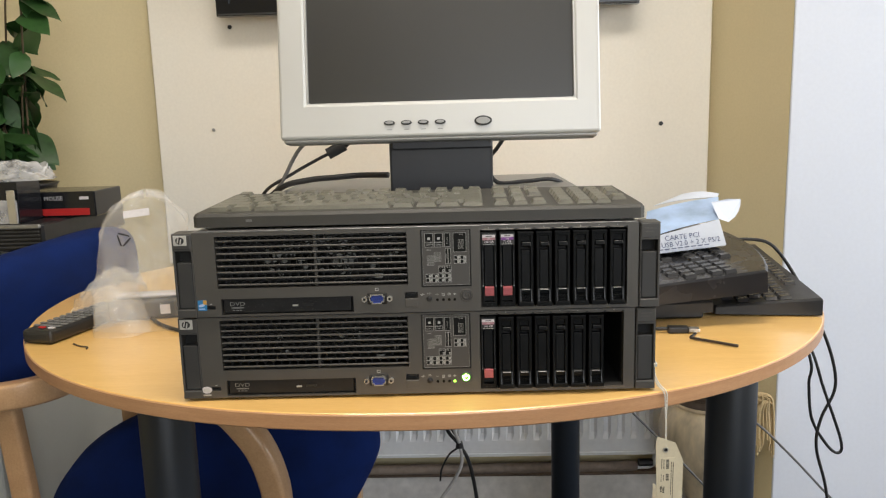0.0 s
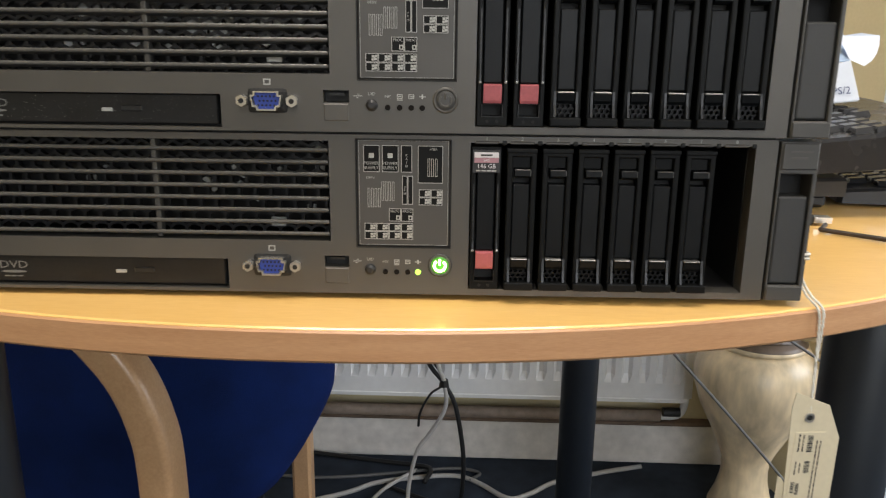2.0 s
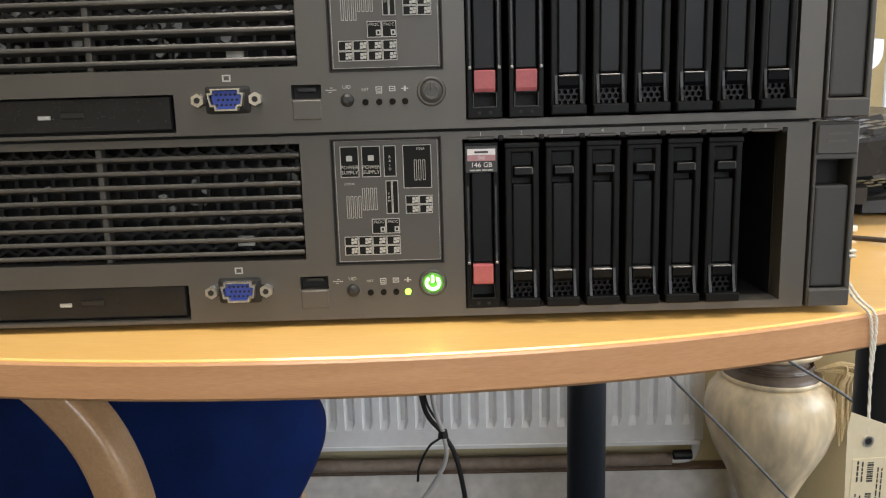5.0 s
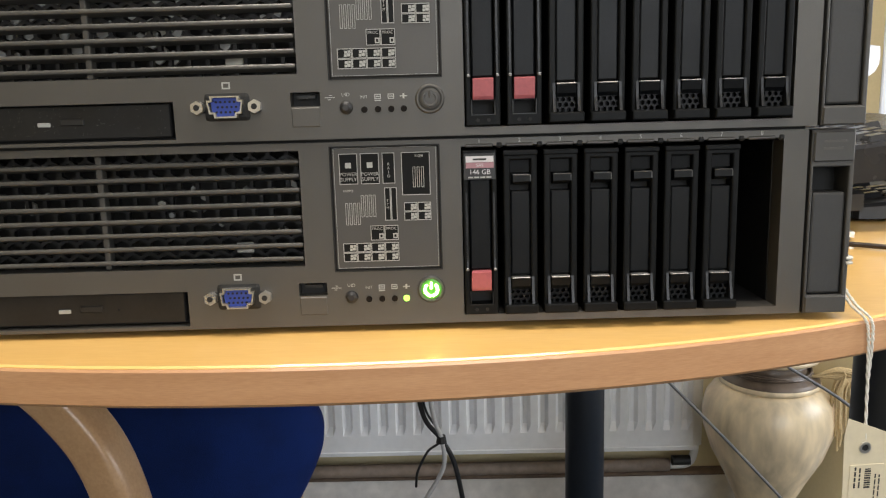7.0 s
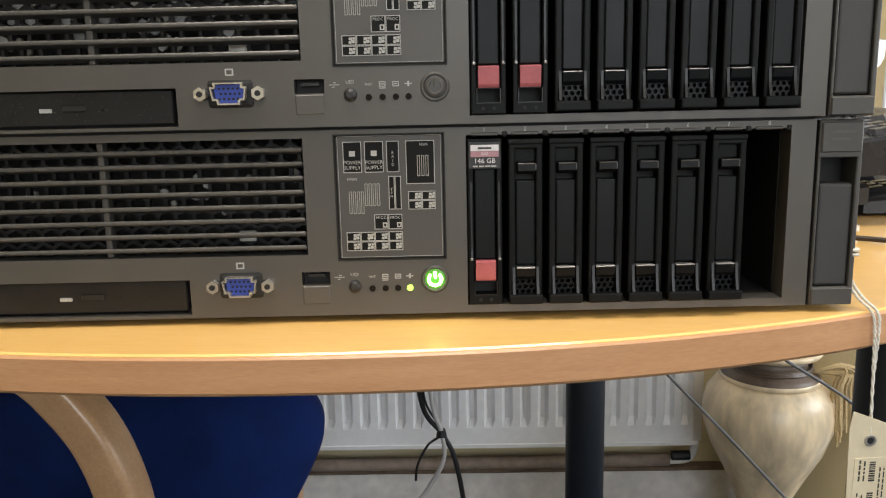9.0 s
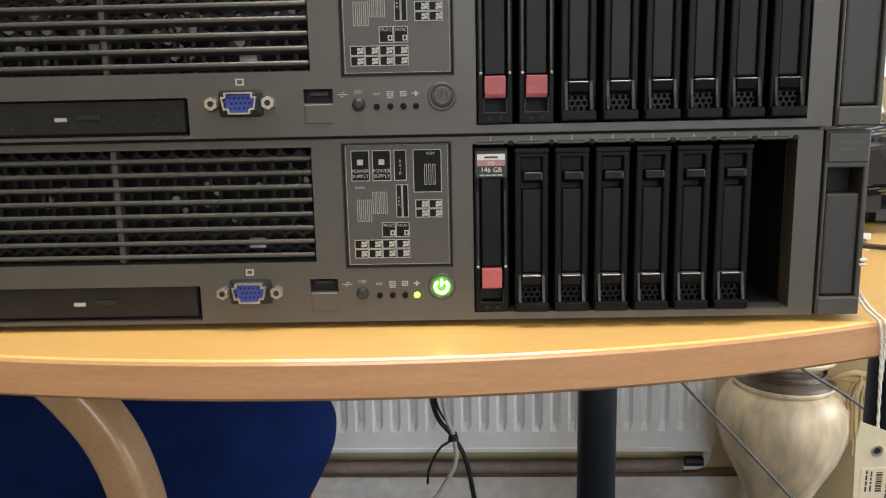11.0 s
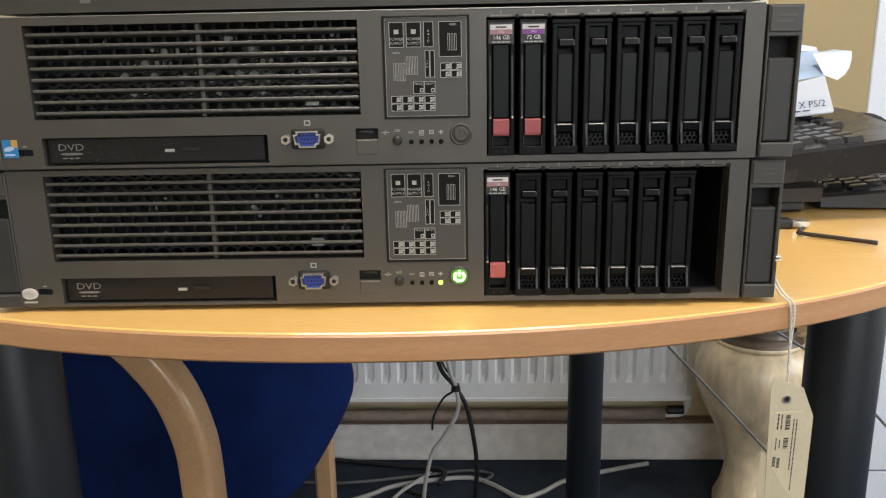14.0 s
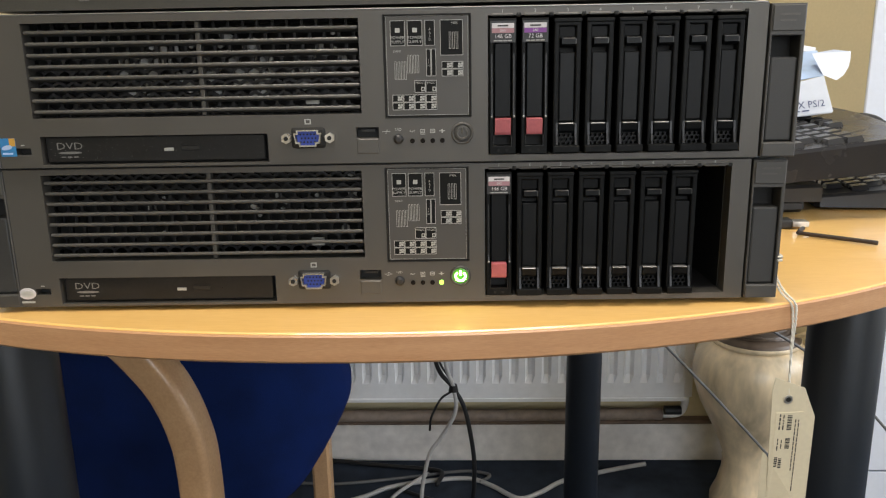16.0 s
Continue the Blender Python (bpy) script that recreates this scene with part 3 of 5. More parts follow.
def drive_blank(sv, x, front):
    ca = part("drive_blank", front_bevel(plate(x - 0.0076, x + 0.0076, 0.0046, 0.0788, [(x - 0.0045, x + 0.0046, 0.0086, 0.0746)], front + 0.0006, front + 0.03), 0.0007), M["blank"], sv, "black plastic blank carrier")
    f = front + 0.0020
    part("cover", B(x - 0.0043, x + 0.0045, f, f + 0.02, 0.0222, 0.0606, bevel=0.0007, seg=2), M["blank_panel"], ca)
    # near-black fill paints the shade behind the blank's latch
    part("latch_recess", B(x - 0.0048, x + 0.0048, f + 0.006, f + 0.02, 0.0085, 0.0785), M["void"], ca)
    part("latch", wedge(x - 0.0033, x + 0.0044, [(f - 0.0016, 0.0679), (f - 0.0016, 0.0650), (f + 0.001, 0.0634), (f + 0.008, 0.0634), (f + 0.008, 0.0681), (f - 0.0010, 0.0681)]), M["blank_panel"], ca)
    # pale strips paint the highlight along the latch's top and right edges
    part("latch_highlight", B(x - 0.0034, x + 0.0045, f - 0.0019, f - 0.0012, 0.0678, 0.0683, bevel=0.0002), M["rim"], ca)
    part("latch_highlight", B(x + 0.0044, x + 0.0048, f - 0.0018, f - 0.0010, 0.0650, 0.0678), M["rim"], ca)
    part("latch_plate", B(x - 0.0044, x + 0.0044, f + 0.0016, f + 0.01, 0.0690, 0.0745), M["blank"], ca)
    part("brow", B(x - 0.0078, x + 0.0078, front - 0.0002, front + 0.004, 0.0766, 0.0790, bevel=0.0006, seg=2), M["blank"], ca)
    part("lip", B(x - 0.0043, x + 0.0043, f - 0.0030, f + 0.004, 0.0208, 0.0215, bevel=0.0003), M["worn"], ca, "bright latch lip")
    part("lip_underside", wedge(x - 0.0042, x + 0.0042, [(f - 0.0028, 0.0205), (f - 0.0022, 0.0172), (f - 0.0006, 0.0156), (f + 0.004, 0.0156), (f + 0.004, 0.0206)]), M["blank_panel"], ca)
    part("vent", honeycomb(x - 0.0040, x + 0.0044, 0.0098, 0.0152, f - 0.0002, 0.0027, 0.00105, 0.003), M["blank_panel"], ca)
    for s in (-1, 1):
        part("rail_tip", wedge(x + s * 0.0054 - 0.0006, x + s * 0.0054 + 0.0006, [(front + 0.0003, 0.0215), (front - 0.0006, 0.0150), (front - 0.0022, 0.0092), (front + 0.003, 0.0090), (front + 0.003, 0.0210)]), M["blank_gloss"], ca)
    part("chin", B(x - 0.0077, x + 0.0077, front - 0.0024, front + 0.004, 0.0046, 0.0090, bevel=0.0007, seg=2), M["blank"], ca)


def drive(sv, x, front, band, size_text):
    ca = part("hard_drive", front_bevel(plate(x - 0.0076, x + 0.0076, 0.0040, 0.0794, [(x - 0.0052, x + 0.0052, 0.0090, 0.0664)], front + 0.0002, front + 0.03), 0.0005), M["blank"], sv, "black hot swap hard drive with rose latch")
    f = front + 0.0018
    part("lever", B(x - 0.0047, x + 0.0047, f, f + 0.02, 0.0250, 0.0664, bevel=0.0006), M["blank_panel"], ca)
    # near-black fill paints the shade round the drive's latch
    part("latch_recess", B(x - 0.0052, x + 0.0052, f + 0.005, f + 0.02, 0.0090, 0.0245), M["void"], ca)
    part("latch", wedge(x - 0.0045, x + 0.0045, [(f - 0.0010, 0.0246), (f - 0.0034, 0.0241), (f - 0.0024, 0.0168), (f - 0.0016, 0.0153), (f + 0.006, 0.0153), (f + 0.006, 0.0246)]), M["pink"], ca, "rose red release latch")
    lb = part("label", B(x - 0.0070, x + 0.0070, front - 0.0004, front + 0.0002, 0.0664, 0.0780), M["black"], ca, "printed capacity label")
    part("label_band", B(x - 0.0062, x + 0.0062, front - 0.0007, front - 0.0004, 0.0741, 0.0768), M["label_white"], lb)
    part("label_band", B(x - 0.0062, x + 0.0062, front - 0.0007, front - 0.0004, 0.0715, 0.0740), band, lb)
    text("SAS", 0.0020, x, 0.0728, front - 0.0009, M["label_white"], lb)
    text(size_text, 0.0031, x, 0.0697, front - 0.0008, M["label_white"], lb)
    for k in range(4):
        part("print_bar", B(x - 0.0052 + 0.0027 * k, x - 0.0030 + 0.0027 * k, front - 0.0007, front - 0.0004, 0.0671, 0.0677), M["print"], lb)
    part("print_bar", B(x - 0.0030, x + 0.0030, front - 0.0009, front - 0.0007, 0.0750, 0.0758), M["ink_k"], lb)
    for s in (-1, 1):
        part("indicator", C((x + s * 0.0024, front + 0.0001, 0.0064), 0.0008, 0.001, seg=12), M["void"], ca)
        part("rail", wedge(x + s * 0.0062 - 0.0004, x + s * 0.0062 + 0.0004, [(front + 0.0004, 0.0680), (front - 0.0006, 0.0300), (front - 0.0014, 0.0252), (front + 0.003, 0.0248), (front + 0.003, 0.0680)]), M["blank_gloss"], ca)
        # bright block paints the silvery highlight at the rail's lower end
        part("rail_tip", B(x + s * 0.0063 - 0.0007, x + s * 0.0063 + 0.0007, front - 0.0018, front - 0.0008, 0.0249, 0.0262, bevel=0.0003), M["worn"], ca)
    part("window_frame", plate(x - 0.0053, x + 0.0053, 0.0086, 0.0150, [(x - 0.0049, x + 0.0049, 0.0090, 0.0149)], front - 0.0004, front + 0.002), M["blank_gloss"], ca)


def server(at, label, upper):
    sv = thing("server", label, "server", at=at, group="stacked rack servers")
    H, F = 0.0853 if upper else 0.0846, 0.0
    holes = [(-0.1985, -0.0085, 0.0285, 0.0812), (0.0640, 0.2085, 0.0036, 0.0812), (-0.1960, -0.0635, 0.0015, 0.0180), (-0.0120, 0.0010, 0.0145, 0.0206), (-0.2110, -0.2020, 0.0078, 0.0116), (-0.0478, -0.0318, 0.0106, 0.0196), (0.0050, 0.0546, 0.0254, 0.0827)]
    part("front_bezel", plate(-0.2205, 0.2195, 0.0, H, holes, F, 0.011), M["face"], sv, "graphite plastic front bezel")
    part("chassis", plate(-0.2215, 0.2215, 0.0004, H - 0.0004, [(-0.205, 0.212, 0.0015, H - 0.0035)], 0.0112, 0.64), M["steel"], sv, "galvanised steel case")
    part("rear_panel", B(-0.22, 0.22, 0.5, 0.52, 0.002, H - 0.002), M["void"], sv)
    if upper:
        part("top_lip", B(-0.2205, 0.2195, 0.001, 0.011, H + 0.0001, H + 0.0010, bevel=0.0003), M["worn"], sv)
    else:
        # black strip paints the thin shadow below the upper server
        part("top_seam_shadow", B(-0.2200, 0.2190, 0.003, 0.010, H + 0.0001, H + 0.0014), M["void"], sv, "painted shadow line under the upper case")
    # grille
    # black sheet paints the shaded depth behind the grille
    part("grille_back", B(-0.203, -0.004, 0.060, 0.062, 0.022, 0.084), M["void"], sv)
    part("perforated_screen", honeycomb(-0.1985, -0.0085, 0.0285, 0.0815, 0.019, 0.0086, 0.0040, 0.003), M["inner"], sv, "dark honeycomb screen")
    slat = bmesh.new()
    box(slat, -0.1980, -0.0090, 0.0005, 0.0070, -0.00105, 0.00105, bevel=0.0008, seg=2)
    bmesh.ops.rotate(slat, cent=(0, 0, 0), matrix=Matrix.Rotation(radians(-14), 3, "X"), verts=slat.verts)
    sm = to_mesh("slat", slat, M["slat"])
    for k in range(8):
        share("slat", sm, sv, Matrix.Translation((0, 0.0004, 0.0766 - 0.00632 * k)))
    part("centre_rib", B(-0.1015, -0.0988, 0.0035, 0.0090, 0.0287, 0.0810, bevel=0.0004), M["slat"], sv)
    rnd = random.Random(5 if upper else 9)
    # pale bits paint the lit spots of the fan honeycomb
    lit_bit = to_mesh("lit_guard_bit", C((0, 0, 0), 1.0, 1.0, seg=6), M["pale"])
    for k in range(84 if upper else 16):
        cx, cz = rnd.choice((-0.145, -0.128, -0.085, -0.070, -0.035)) + rnd.gauss(0, 0.012), rnd.gauss(0.056, 0.011)
        if 0.031 < cz < 0.078:
            w = rnd.uniform(0.0012, 0.0034)
            share("lit_guard_bit", lit_bit, sv, Matrix.Translation((cx, 0.024 + rnd.uniform(0, 0.006), cz)) @ Matrix.Diagonal((w, 0.002, w * rnd.uniform(0.7, 1.3), 1)))
    part("airflow_tab", B(-0.0425, -0.0345, 0.0120, 0.0135, 0.0335, 0.0385, bevel=0.0004), M["pale"], sv, "pale plastic tab")
    # optical drive
    dv = part("dvd_drive", B(-0.1945, -0.0660, 0.0030, 0.05, 0.0026, 0.0176, bevel=0.0006), M["dvd"], sv, "black slim optical drive, lightly dusty")
    part("drive_gap", B(-0.1960, -0.0636, 0.0085, 0.05, 0.0016, 0.0179), M["void"], dv)
    part("eject_button", B(-0.1150, -0.1045, 0.0022, 0.004, 0.0088, 0.0118, bevel=0.0004), M["black"], dv)
    part("activity_light", B(-0.1252, -0.1195, 0.0024, 0.004, 0.0085, 0.0104, bevel=0.0003), M["print"], dv)
    part("pin_hole", C((-0.0975, 0.0028, 0.0096), 0.0005, 0.001, seg=10), M["void"], dv)
    text("DVD", 0.0058, 0, 0, 0, M["dim_print"], dv, m=pose(-0.1806, 0.0027, 0.0120, 90) @ Matrix.Diagonal((1.3, 1, 1, 1)))
    disc = lathe([(0.0072, 0), (0.0072, 0.0003), (0.0022, 0.0003), (0.0022, 0)], 28)
    bmesh.ops.scale(disc, vec=(0.95, 0.10, 1), verts=disc.verts)
    part("disc_mark", disc, M["dim_print"], dv, at=pose(-0.1806, 0.0029, 0.0083, 90))
    for k in range(3):
        part("print_bar", B(-0.1860 + 0.0036 * k, -0.1834 + 0.0036 * k, 0.0026, 0.003, 0.0055, 0.0061), M["dim_print"], dv)
    if upper:
        dust = bmesh.new()
        for k in range(170):
            cx, cz, w = rnd.uniform(-0.193, -0.068), rnd.uniform(0.0042, 0.0165), rnd.uniform(0.00005, 0.00009) * (2.2 if k % 9 == 0 else 1)
            box(dust, cx - w, cx + w, 0.0026, 0.0031, cz - w, cz + w)
        tagged(part("dust", dust, M["dust"], dv, "scattered pale dust specks"), kind="stuff")
    # service window next to the ear
    part("release_button", B(-0.2108, -0.2022, 0.005, 0.01, 0.0078, 0.0115, bevel=0.0004), M["void"], sv)
    part("eject_mark", B(-0.2075, -0.2055, -0.0002, 0.0002, 0.0130, 0.0136), M["print"], sv)
    if upper:
        st = part("sticker", B(-0.2195, -0.2105, -0.0004, 0.0, 0.0070, 0.0175), M["sticker"], sv, "blue and ochre square sticker")
        part("corner", B(-0.2140, -0.2105, -0.0006, -0.0004, 0.0130, 0.0175), M["amber"], st)
        sw = C((0, 0, 0), 0.0032, 0.0003, seg=24)
        bmesh.ops.scale(sw, vec=(1, 1, 0.42), verts=sw.verts)
        part("badge_shape", sw, M["paper_blue"], st, at=pose(-0.2156, -0.0005, 0.0122, 0, -12, 0))
        part("print_bar", B(-0.2185, -0.2125, -0.0006, -0.0004, 0.0082, 0.0092), M["paper_blue"], st)
    else:
        bd = C((0, 0, 0), 0.0052, 0.0005, seg=28)
        bmesh.ops.scale(bd, vec=(1, 1, 0.68), verts=bd.verts)
        st = part("sticker", bd, M["label_white"], sv, "white oval sticker", at=Matrix.Translation((-0.2165, -0.0002, 0.0086)))
        rg = C((0, -0.0003, 0), 0.0040, 0.0002, seg=28)
        bmesh.ops.scale(rg, vec=(1, 1, 0.5), verts=rg.verts)
        part("badge_shape", rg, M["badge"], st)
        part("print_bar", B(-0.004, 0.004, -0.0002, 0.0003, -0.0060, -0.0048), M["print"], st)
    # video socket
    vg = part("video_socket", B(-0.0556, -0.0240, -0.0008, 0.004, 0.0112, 0.0190, bevel=0.0035, seg=3), M["void"], sv, "blue video socket with nickel shell")
    # black surround paints the shade of the recess round the socket
    part("socket_surround", B(-0.0502, -0.0294, -0.0010, 0.003, 0.0086, 0.0216, bevel=0.0022, seg=2), M["void"], vg)
    sec = [(-0.0082, 0.0047), (0.0082, 0.0047), (0.0066, -0.0047), (-0.0066, -0.0047)]

    def dee(scale, y0, y1, hole=0.0):
        bm = bmesh.new()
        loops = []
        for y in (y0, y1):
            loops.append([bm.verts.new((-0.0398 + u * scale, y, 0.0151 + v * scale)) for u, v in sec])
        a, b = loops
        for k in range(4):
            bm.faces.new((a[k], a[(k + 1) % 4], b[(k + 1) % 4], b[k]))
        bm.faces.new(a)
        bm.faces.new(b[::-1])
        bmesh.ops.recalc_face_normals(bm, faces=bm.faces)
        bmesh.ops.bevel(bm, geom=[e for e in bm.edges if abs(e.verts[0].co.y - e.verts[1].co.y) > 0.001], offset=0.0018 * scale, segments=4, affect="EDGES")
        if hole:
            cap = [f for f in bm.faces if all(abs(v.co.y - y0) < 1e-6 for v in f.verts)]
            bmesh.ops.inset_region(bm, faces=cap, thickness=hole)
            r = bmesh.ops.extrude_face_region(bm, geom=cap)
            bmesh.ops.translate(bm, verts=[v for v in r["geom"] if isinstance(v, bmesh.types.BMVert)], vec=(0, 0.0042, 0))
            bmesh.ops.delete(bm, geom=cap, context="FACES")
        return bm

    part("shell", dee(1.0, -0.0046, 0.006, 0.0009), M["chrome"], vg)
    part("insert", dee(0.84, -0.0024, 0.006), M["vga"], vg)
    pins = bmesh.new()
    for r in range(3):
        for k in range(5):
            cyl(pins, (-0.0440 + 0.0020 * k + (0.0007 if r == 1 else 0), -0.0025, 0.0173 - 0.0022 * r), 0.00055, 0.0004, seg=8)
    part("pin_hole", pins, M["void"], vg)
    for cx in (-0.0522, -0.0272):
        nut = part("hex_nut", C((cx, -0.0018, 0.0151), 0.0030, 0.0045, seg=6), M["chrome"], vg, smooth=False)
        part("thread_hole", C((cx, -0.0042, 0.0151), 0.0013, 0.0004, seg=12), M["void"], nut)
    ic = bmesh.new()
    outline(ic, -0.0416, -0.0380, 0.0228, 0.0258, -0.0003, 0.0006)
    part("screen_icon", ic, M["print"], sv)
    # usb and controls
    ub = part("usb_socket", B(-0.0118, 0.0008, 0.006, 0.02, 0.0146, 0.0205), M["void"], sv, "usb socket behind a hinged flap")
    part("tongue", B(-0.0095, -0.0015, 0.0025, 0.012, 0.0178, 0.0192), M["black"], ub)
    part("flap", B(-0.0118, 0.0008, -0.0004, 0.004, 0.0055, 0.0140, bevel=0.0004), M["face"], ub)
    us = bmesh.new()
    box(us, 0.0030, 0.0076, -0.0002, 0.0002, 0.0178, 0.0181)
    box(us, 0.0050, 0.0062, -0.0002, 0.0002, 0.0187, 0.0190)
    box(us, 0.0044, 0.0056, -0.0002, 0.0002, 0.0169, 0.0172)
    part("usb_icon", us, M["print"], sv)
    text("UID", 0.0022, 0.0122, 0.0190, -0.0002, M["print"], sv)
    text("INIT", 0.0017, 0.0202, 0.0178, -0.0002, M["print"], sv)
    part("uid_button", lathe([(0.0030, 0), (0.0027, 0.0012), (0.0014, 0.0022)], 20), M["inner"], sv, "small round identification button", at=pose(0.0122, 0.0, 0.0135, 90))
    for k, cx in enumerate((0.0202, 0.0262, 0.0320, 0.0375)):
        lit = not upper and k == 3
        part("indicator", C((cx, -0.0002, 0.0124), 0.0014, 0.0012, seg=16), M["led" if lit else "ledoff"], sv, "lit green indicator" if lit else "")
        if k:
            ic = bmesh.new()
            if k < 3:
                outline(ic, cx - 0.0014, cx + 0.0014, 0.0168, 0.0190, -0.0003, 0.00035)
                box(ic, cx - 0.0008, cx + 0.0008, -0.0003, 0.0, 0.0177, 0.0181)
                if k == 1:
                    box(ic, cx - 0.0014, cx + 0.0014, -0.0003, 0.0, 0.0160, 0.0164)
            else:
                box(ic, cx - 0.0016, cx - 0.0003, -0.0003, 0.0, 0.0177, 0.0181)
                box(ic, cx + 0.0003, cx + 0.0016, -0.0003, 0.0, 0.0177, 0.0181)
                box(ic, cx - 0.0004, cx + 0.0004, -0.0003, 0.0, 0.0168, 0.0190)
            part("icon", ic, M["print"], sv)
    pb = part("power_button", lathe([(0.0064, 0), (0.0064, 0.0006), (0.0055, 0.0016), (0.0049, 0.0006)], 36), M["face" if upper else "ear"], sv, "round power button" if upper else "round power button glowing green", smooth=True, at=pose(0.0490, 0.0002, 0.0163, 90))
    if upper:
        part("cap", lathe([(0.0047, 0.0), (0.0047, 0.0012), (0.0036, 0.0016)], 30), M["ear"], pb)
        sym = M["face"]
    else:
        part("cap", lathe([(0.0047, 0.0), (0.0047, 0.0008), (0.0040, 0.0010)], 30), mat("green lit lens", (0.03, 0.10, 0.02), 0.35, emit=(0.16, 0.60, 0.05), power=0.40), pb, "green glowing lens")
        sym = M["green"]
    arc = [(0.0029 * math.sin(radians(a)), 0.0029 * math.cos(radians(a)), 0.0015) for a in range(40, 321, 20)]
    part("power_symbol", sweep(arc, ring_section(0.00062, 6), steps=2), sym, pb)
    part("power_symbol", sweep([(0, 0.0004, 0.0015), (0, 0.002, 0.0015), (0, 0.0034, 0.0015)], ring_section(0.00062, 6), up=(1, 0, 0), steps=2), sym, pb)
    insight_display(sv, F)
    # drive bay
    # cage back and roof are near-black to paint the shade inside
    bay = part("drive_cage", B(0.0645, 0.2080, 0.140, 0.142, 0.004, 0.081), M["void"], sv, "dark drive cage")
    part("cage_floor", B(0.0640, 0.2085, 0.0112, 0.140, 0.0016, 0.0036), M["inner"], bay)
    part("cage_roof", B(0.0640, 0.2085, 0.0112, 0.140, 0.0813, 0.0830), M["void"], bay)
    for cx in (0.0632, 0.2088):
        part("cage_wall", B(cx - 0.0006, cx + 0.0006, 0.0112, 0.140, 0.0036, 0.0813), M["inner"], bay)
    for k in range(8):
        x = 0.0722 + 0.01804 * k
        text(str(k + 1), 0.0026, x, 0.0833, -0.0003, M["print"], sv)
        # black blocks paint the shade of the notches between the tabs
        part("bay_notch", B(x + 0.0074, x + 0.0106, -0.0004, 0.010, 0.0800, 0.0829, bevel=0.0008), M["void"], bay)
        part("bay_tab", B(x - 0.0062, x + 0.0062, -0.0006, 0.010, 0.0806, 0.0822, bevel=0.0005), M["face"], bay)
        if k == 0 or (upper and k == 1):
            drive(sv, x, -0.0022, M["label_purple" if k else "label_pink"], "72 GB" if k else "146 GB")
        elif upper or k < 7:
            drive_blank(sv, x, -0.0032)
    # mounting ears
    for s in (-1, 1):
        e0, e1 = sorted((s * 0.2208, s * 0.2405))
        h0, h1 = sorted((s * 0.2222, s * 0.2382))
        er = part("mounting_ear", front_bevel(plate(e0, e1, 0.0, H - 0.0004, [(h0, h1, 0.0085, 0.0675)], -0.0006, 0.022), 0.0006), M["ear"], sv, "graphite mounting ear with recessed handle")
        # near-black fill paints the shade in the ear's recess
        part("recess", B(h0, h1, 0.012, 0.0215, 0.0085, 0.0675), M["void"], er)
        g0, g1 = sorted((s * 0.2226, s * 0.2377))
        part("handle", B(g0, g1, 0.0002, 0.012, 0.0090, 0.0560, bevel=0.0012, seg=2), M["grip"], er, "dark grip handle")
        c0, c1 = sorted((s * 0.2216, s * 0.2398))
        part("cap", B(c0, c1, -0.0016, -0.0005, 0.0700, H - 0.0012, bevel=0.0005), M["ear"], er)
        if s < 0:
            bg = part("badge", B(c0 + 0.0015, c1 - 0.0035, -0.0022, -0.0016, 0.0735, 0.0835, bevel=0.0003), M["badge"], er, "silver maker badge")
            rg = C((0, 0, 0), 0.0042, 0.0004, seg=24)
            bmesh.ops.scale(rg, vec=(1, 1, 0.85), verts=rg.verts)
            part("badge_shape", rg, M["ink_k"], bg, at=Matrix.Translation(((c0 + c1) / 2 - 0.001, -0.0024, 0.0785)))
            part("badge_bar", B(-0.0022, -0.0012, -0.0008, -0.0003, -0.0024, 0.0030), M["badge"], bg, at=pose((c0 + c1) / 2 - 0.001, -0.0024, 0.0785, 0, 14, 0))
            part("badge_bar", B(0.0006, 0.0016, -0.0008, -0.0003, -0.0030, 0.0020), M["badge"], bg, at=pose((c0 + c1) / 2 - 0.001, -0.0024, 0.0785, 0, 14, 0))
        else:
            for k in range(2):
                part("print_bar", B(c0 + 0.004, c1 - 0.0035 - 0.002 * k, -0.0019, -0.0016, 0.0785 - 0.0032 * k, 0.0795 - 0.0032 * k), M["face"], er)
        part("ear_foot", B(e0 + 0.0005, e1 - 0.0005, -0.0016, -0.0005, 0.0003, 0.0080, bevel=0.0004), M["ear"], er)
    if not upper:
        for fx in (-0.19, 0.19):
            for fy in (0.05, 0.58):
                part("foot", C((fx, fy, -0.0015), 0.009, 0.0035, axis="z", seg=16), M["black"], sv)
    return sv


Z1 = TABLE + 0.0032
server(pose(0.0026, 0.75, Z1, 0, 0, 1.0), "graphite rack server with an empty bay, power lamp lit green", False)
server(pose(0.0046, 0.747, Z1 + 0.0861, 0, 0, 1.0), "graphite rack server with dusty front, stacked on another, switched off", True)
TOP = Z1 + 0.0861 + 0.0853


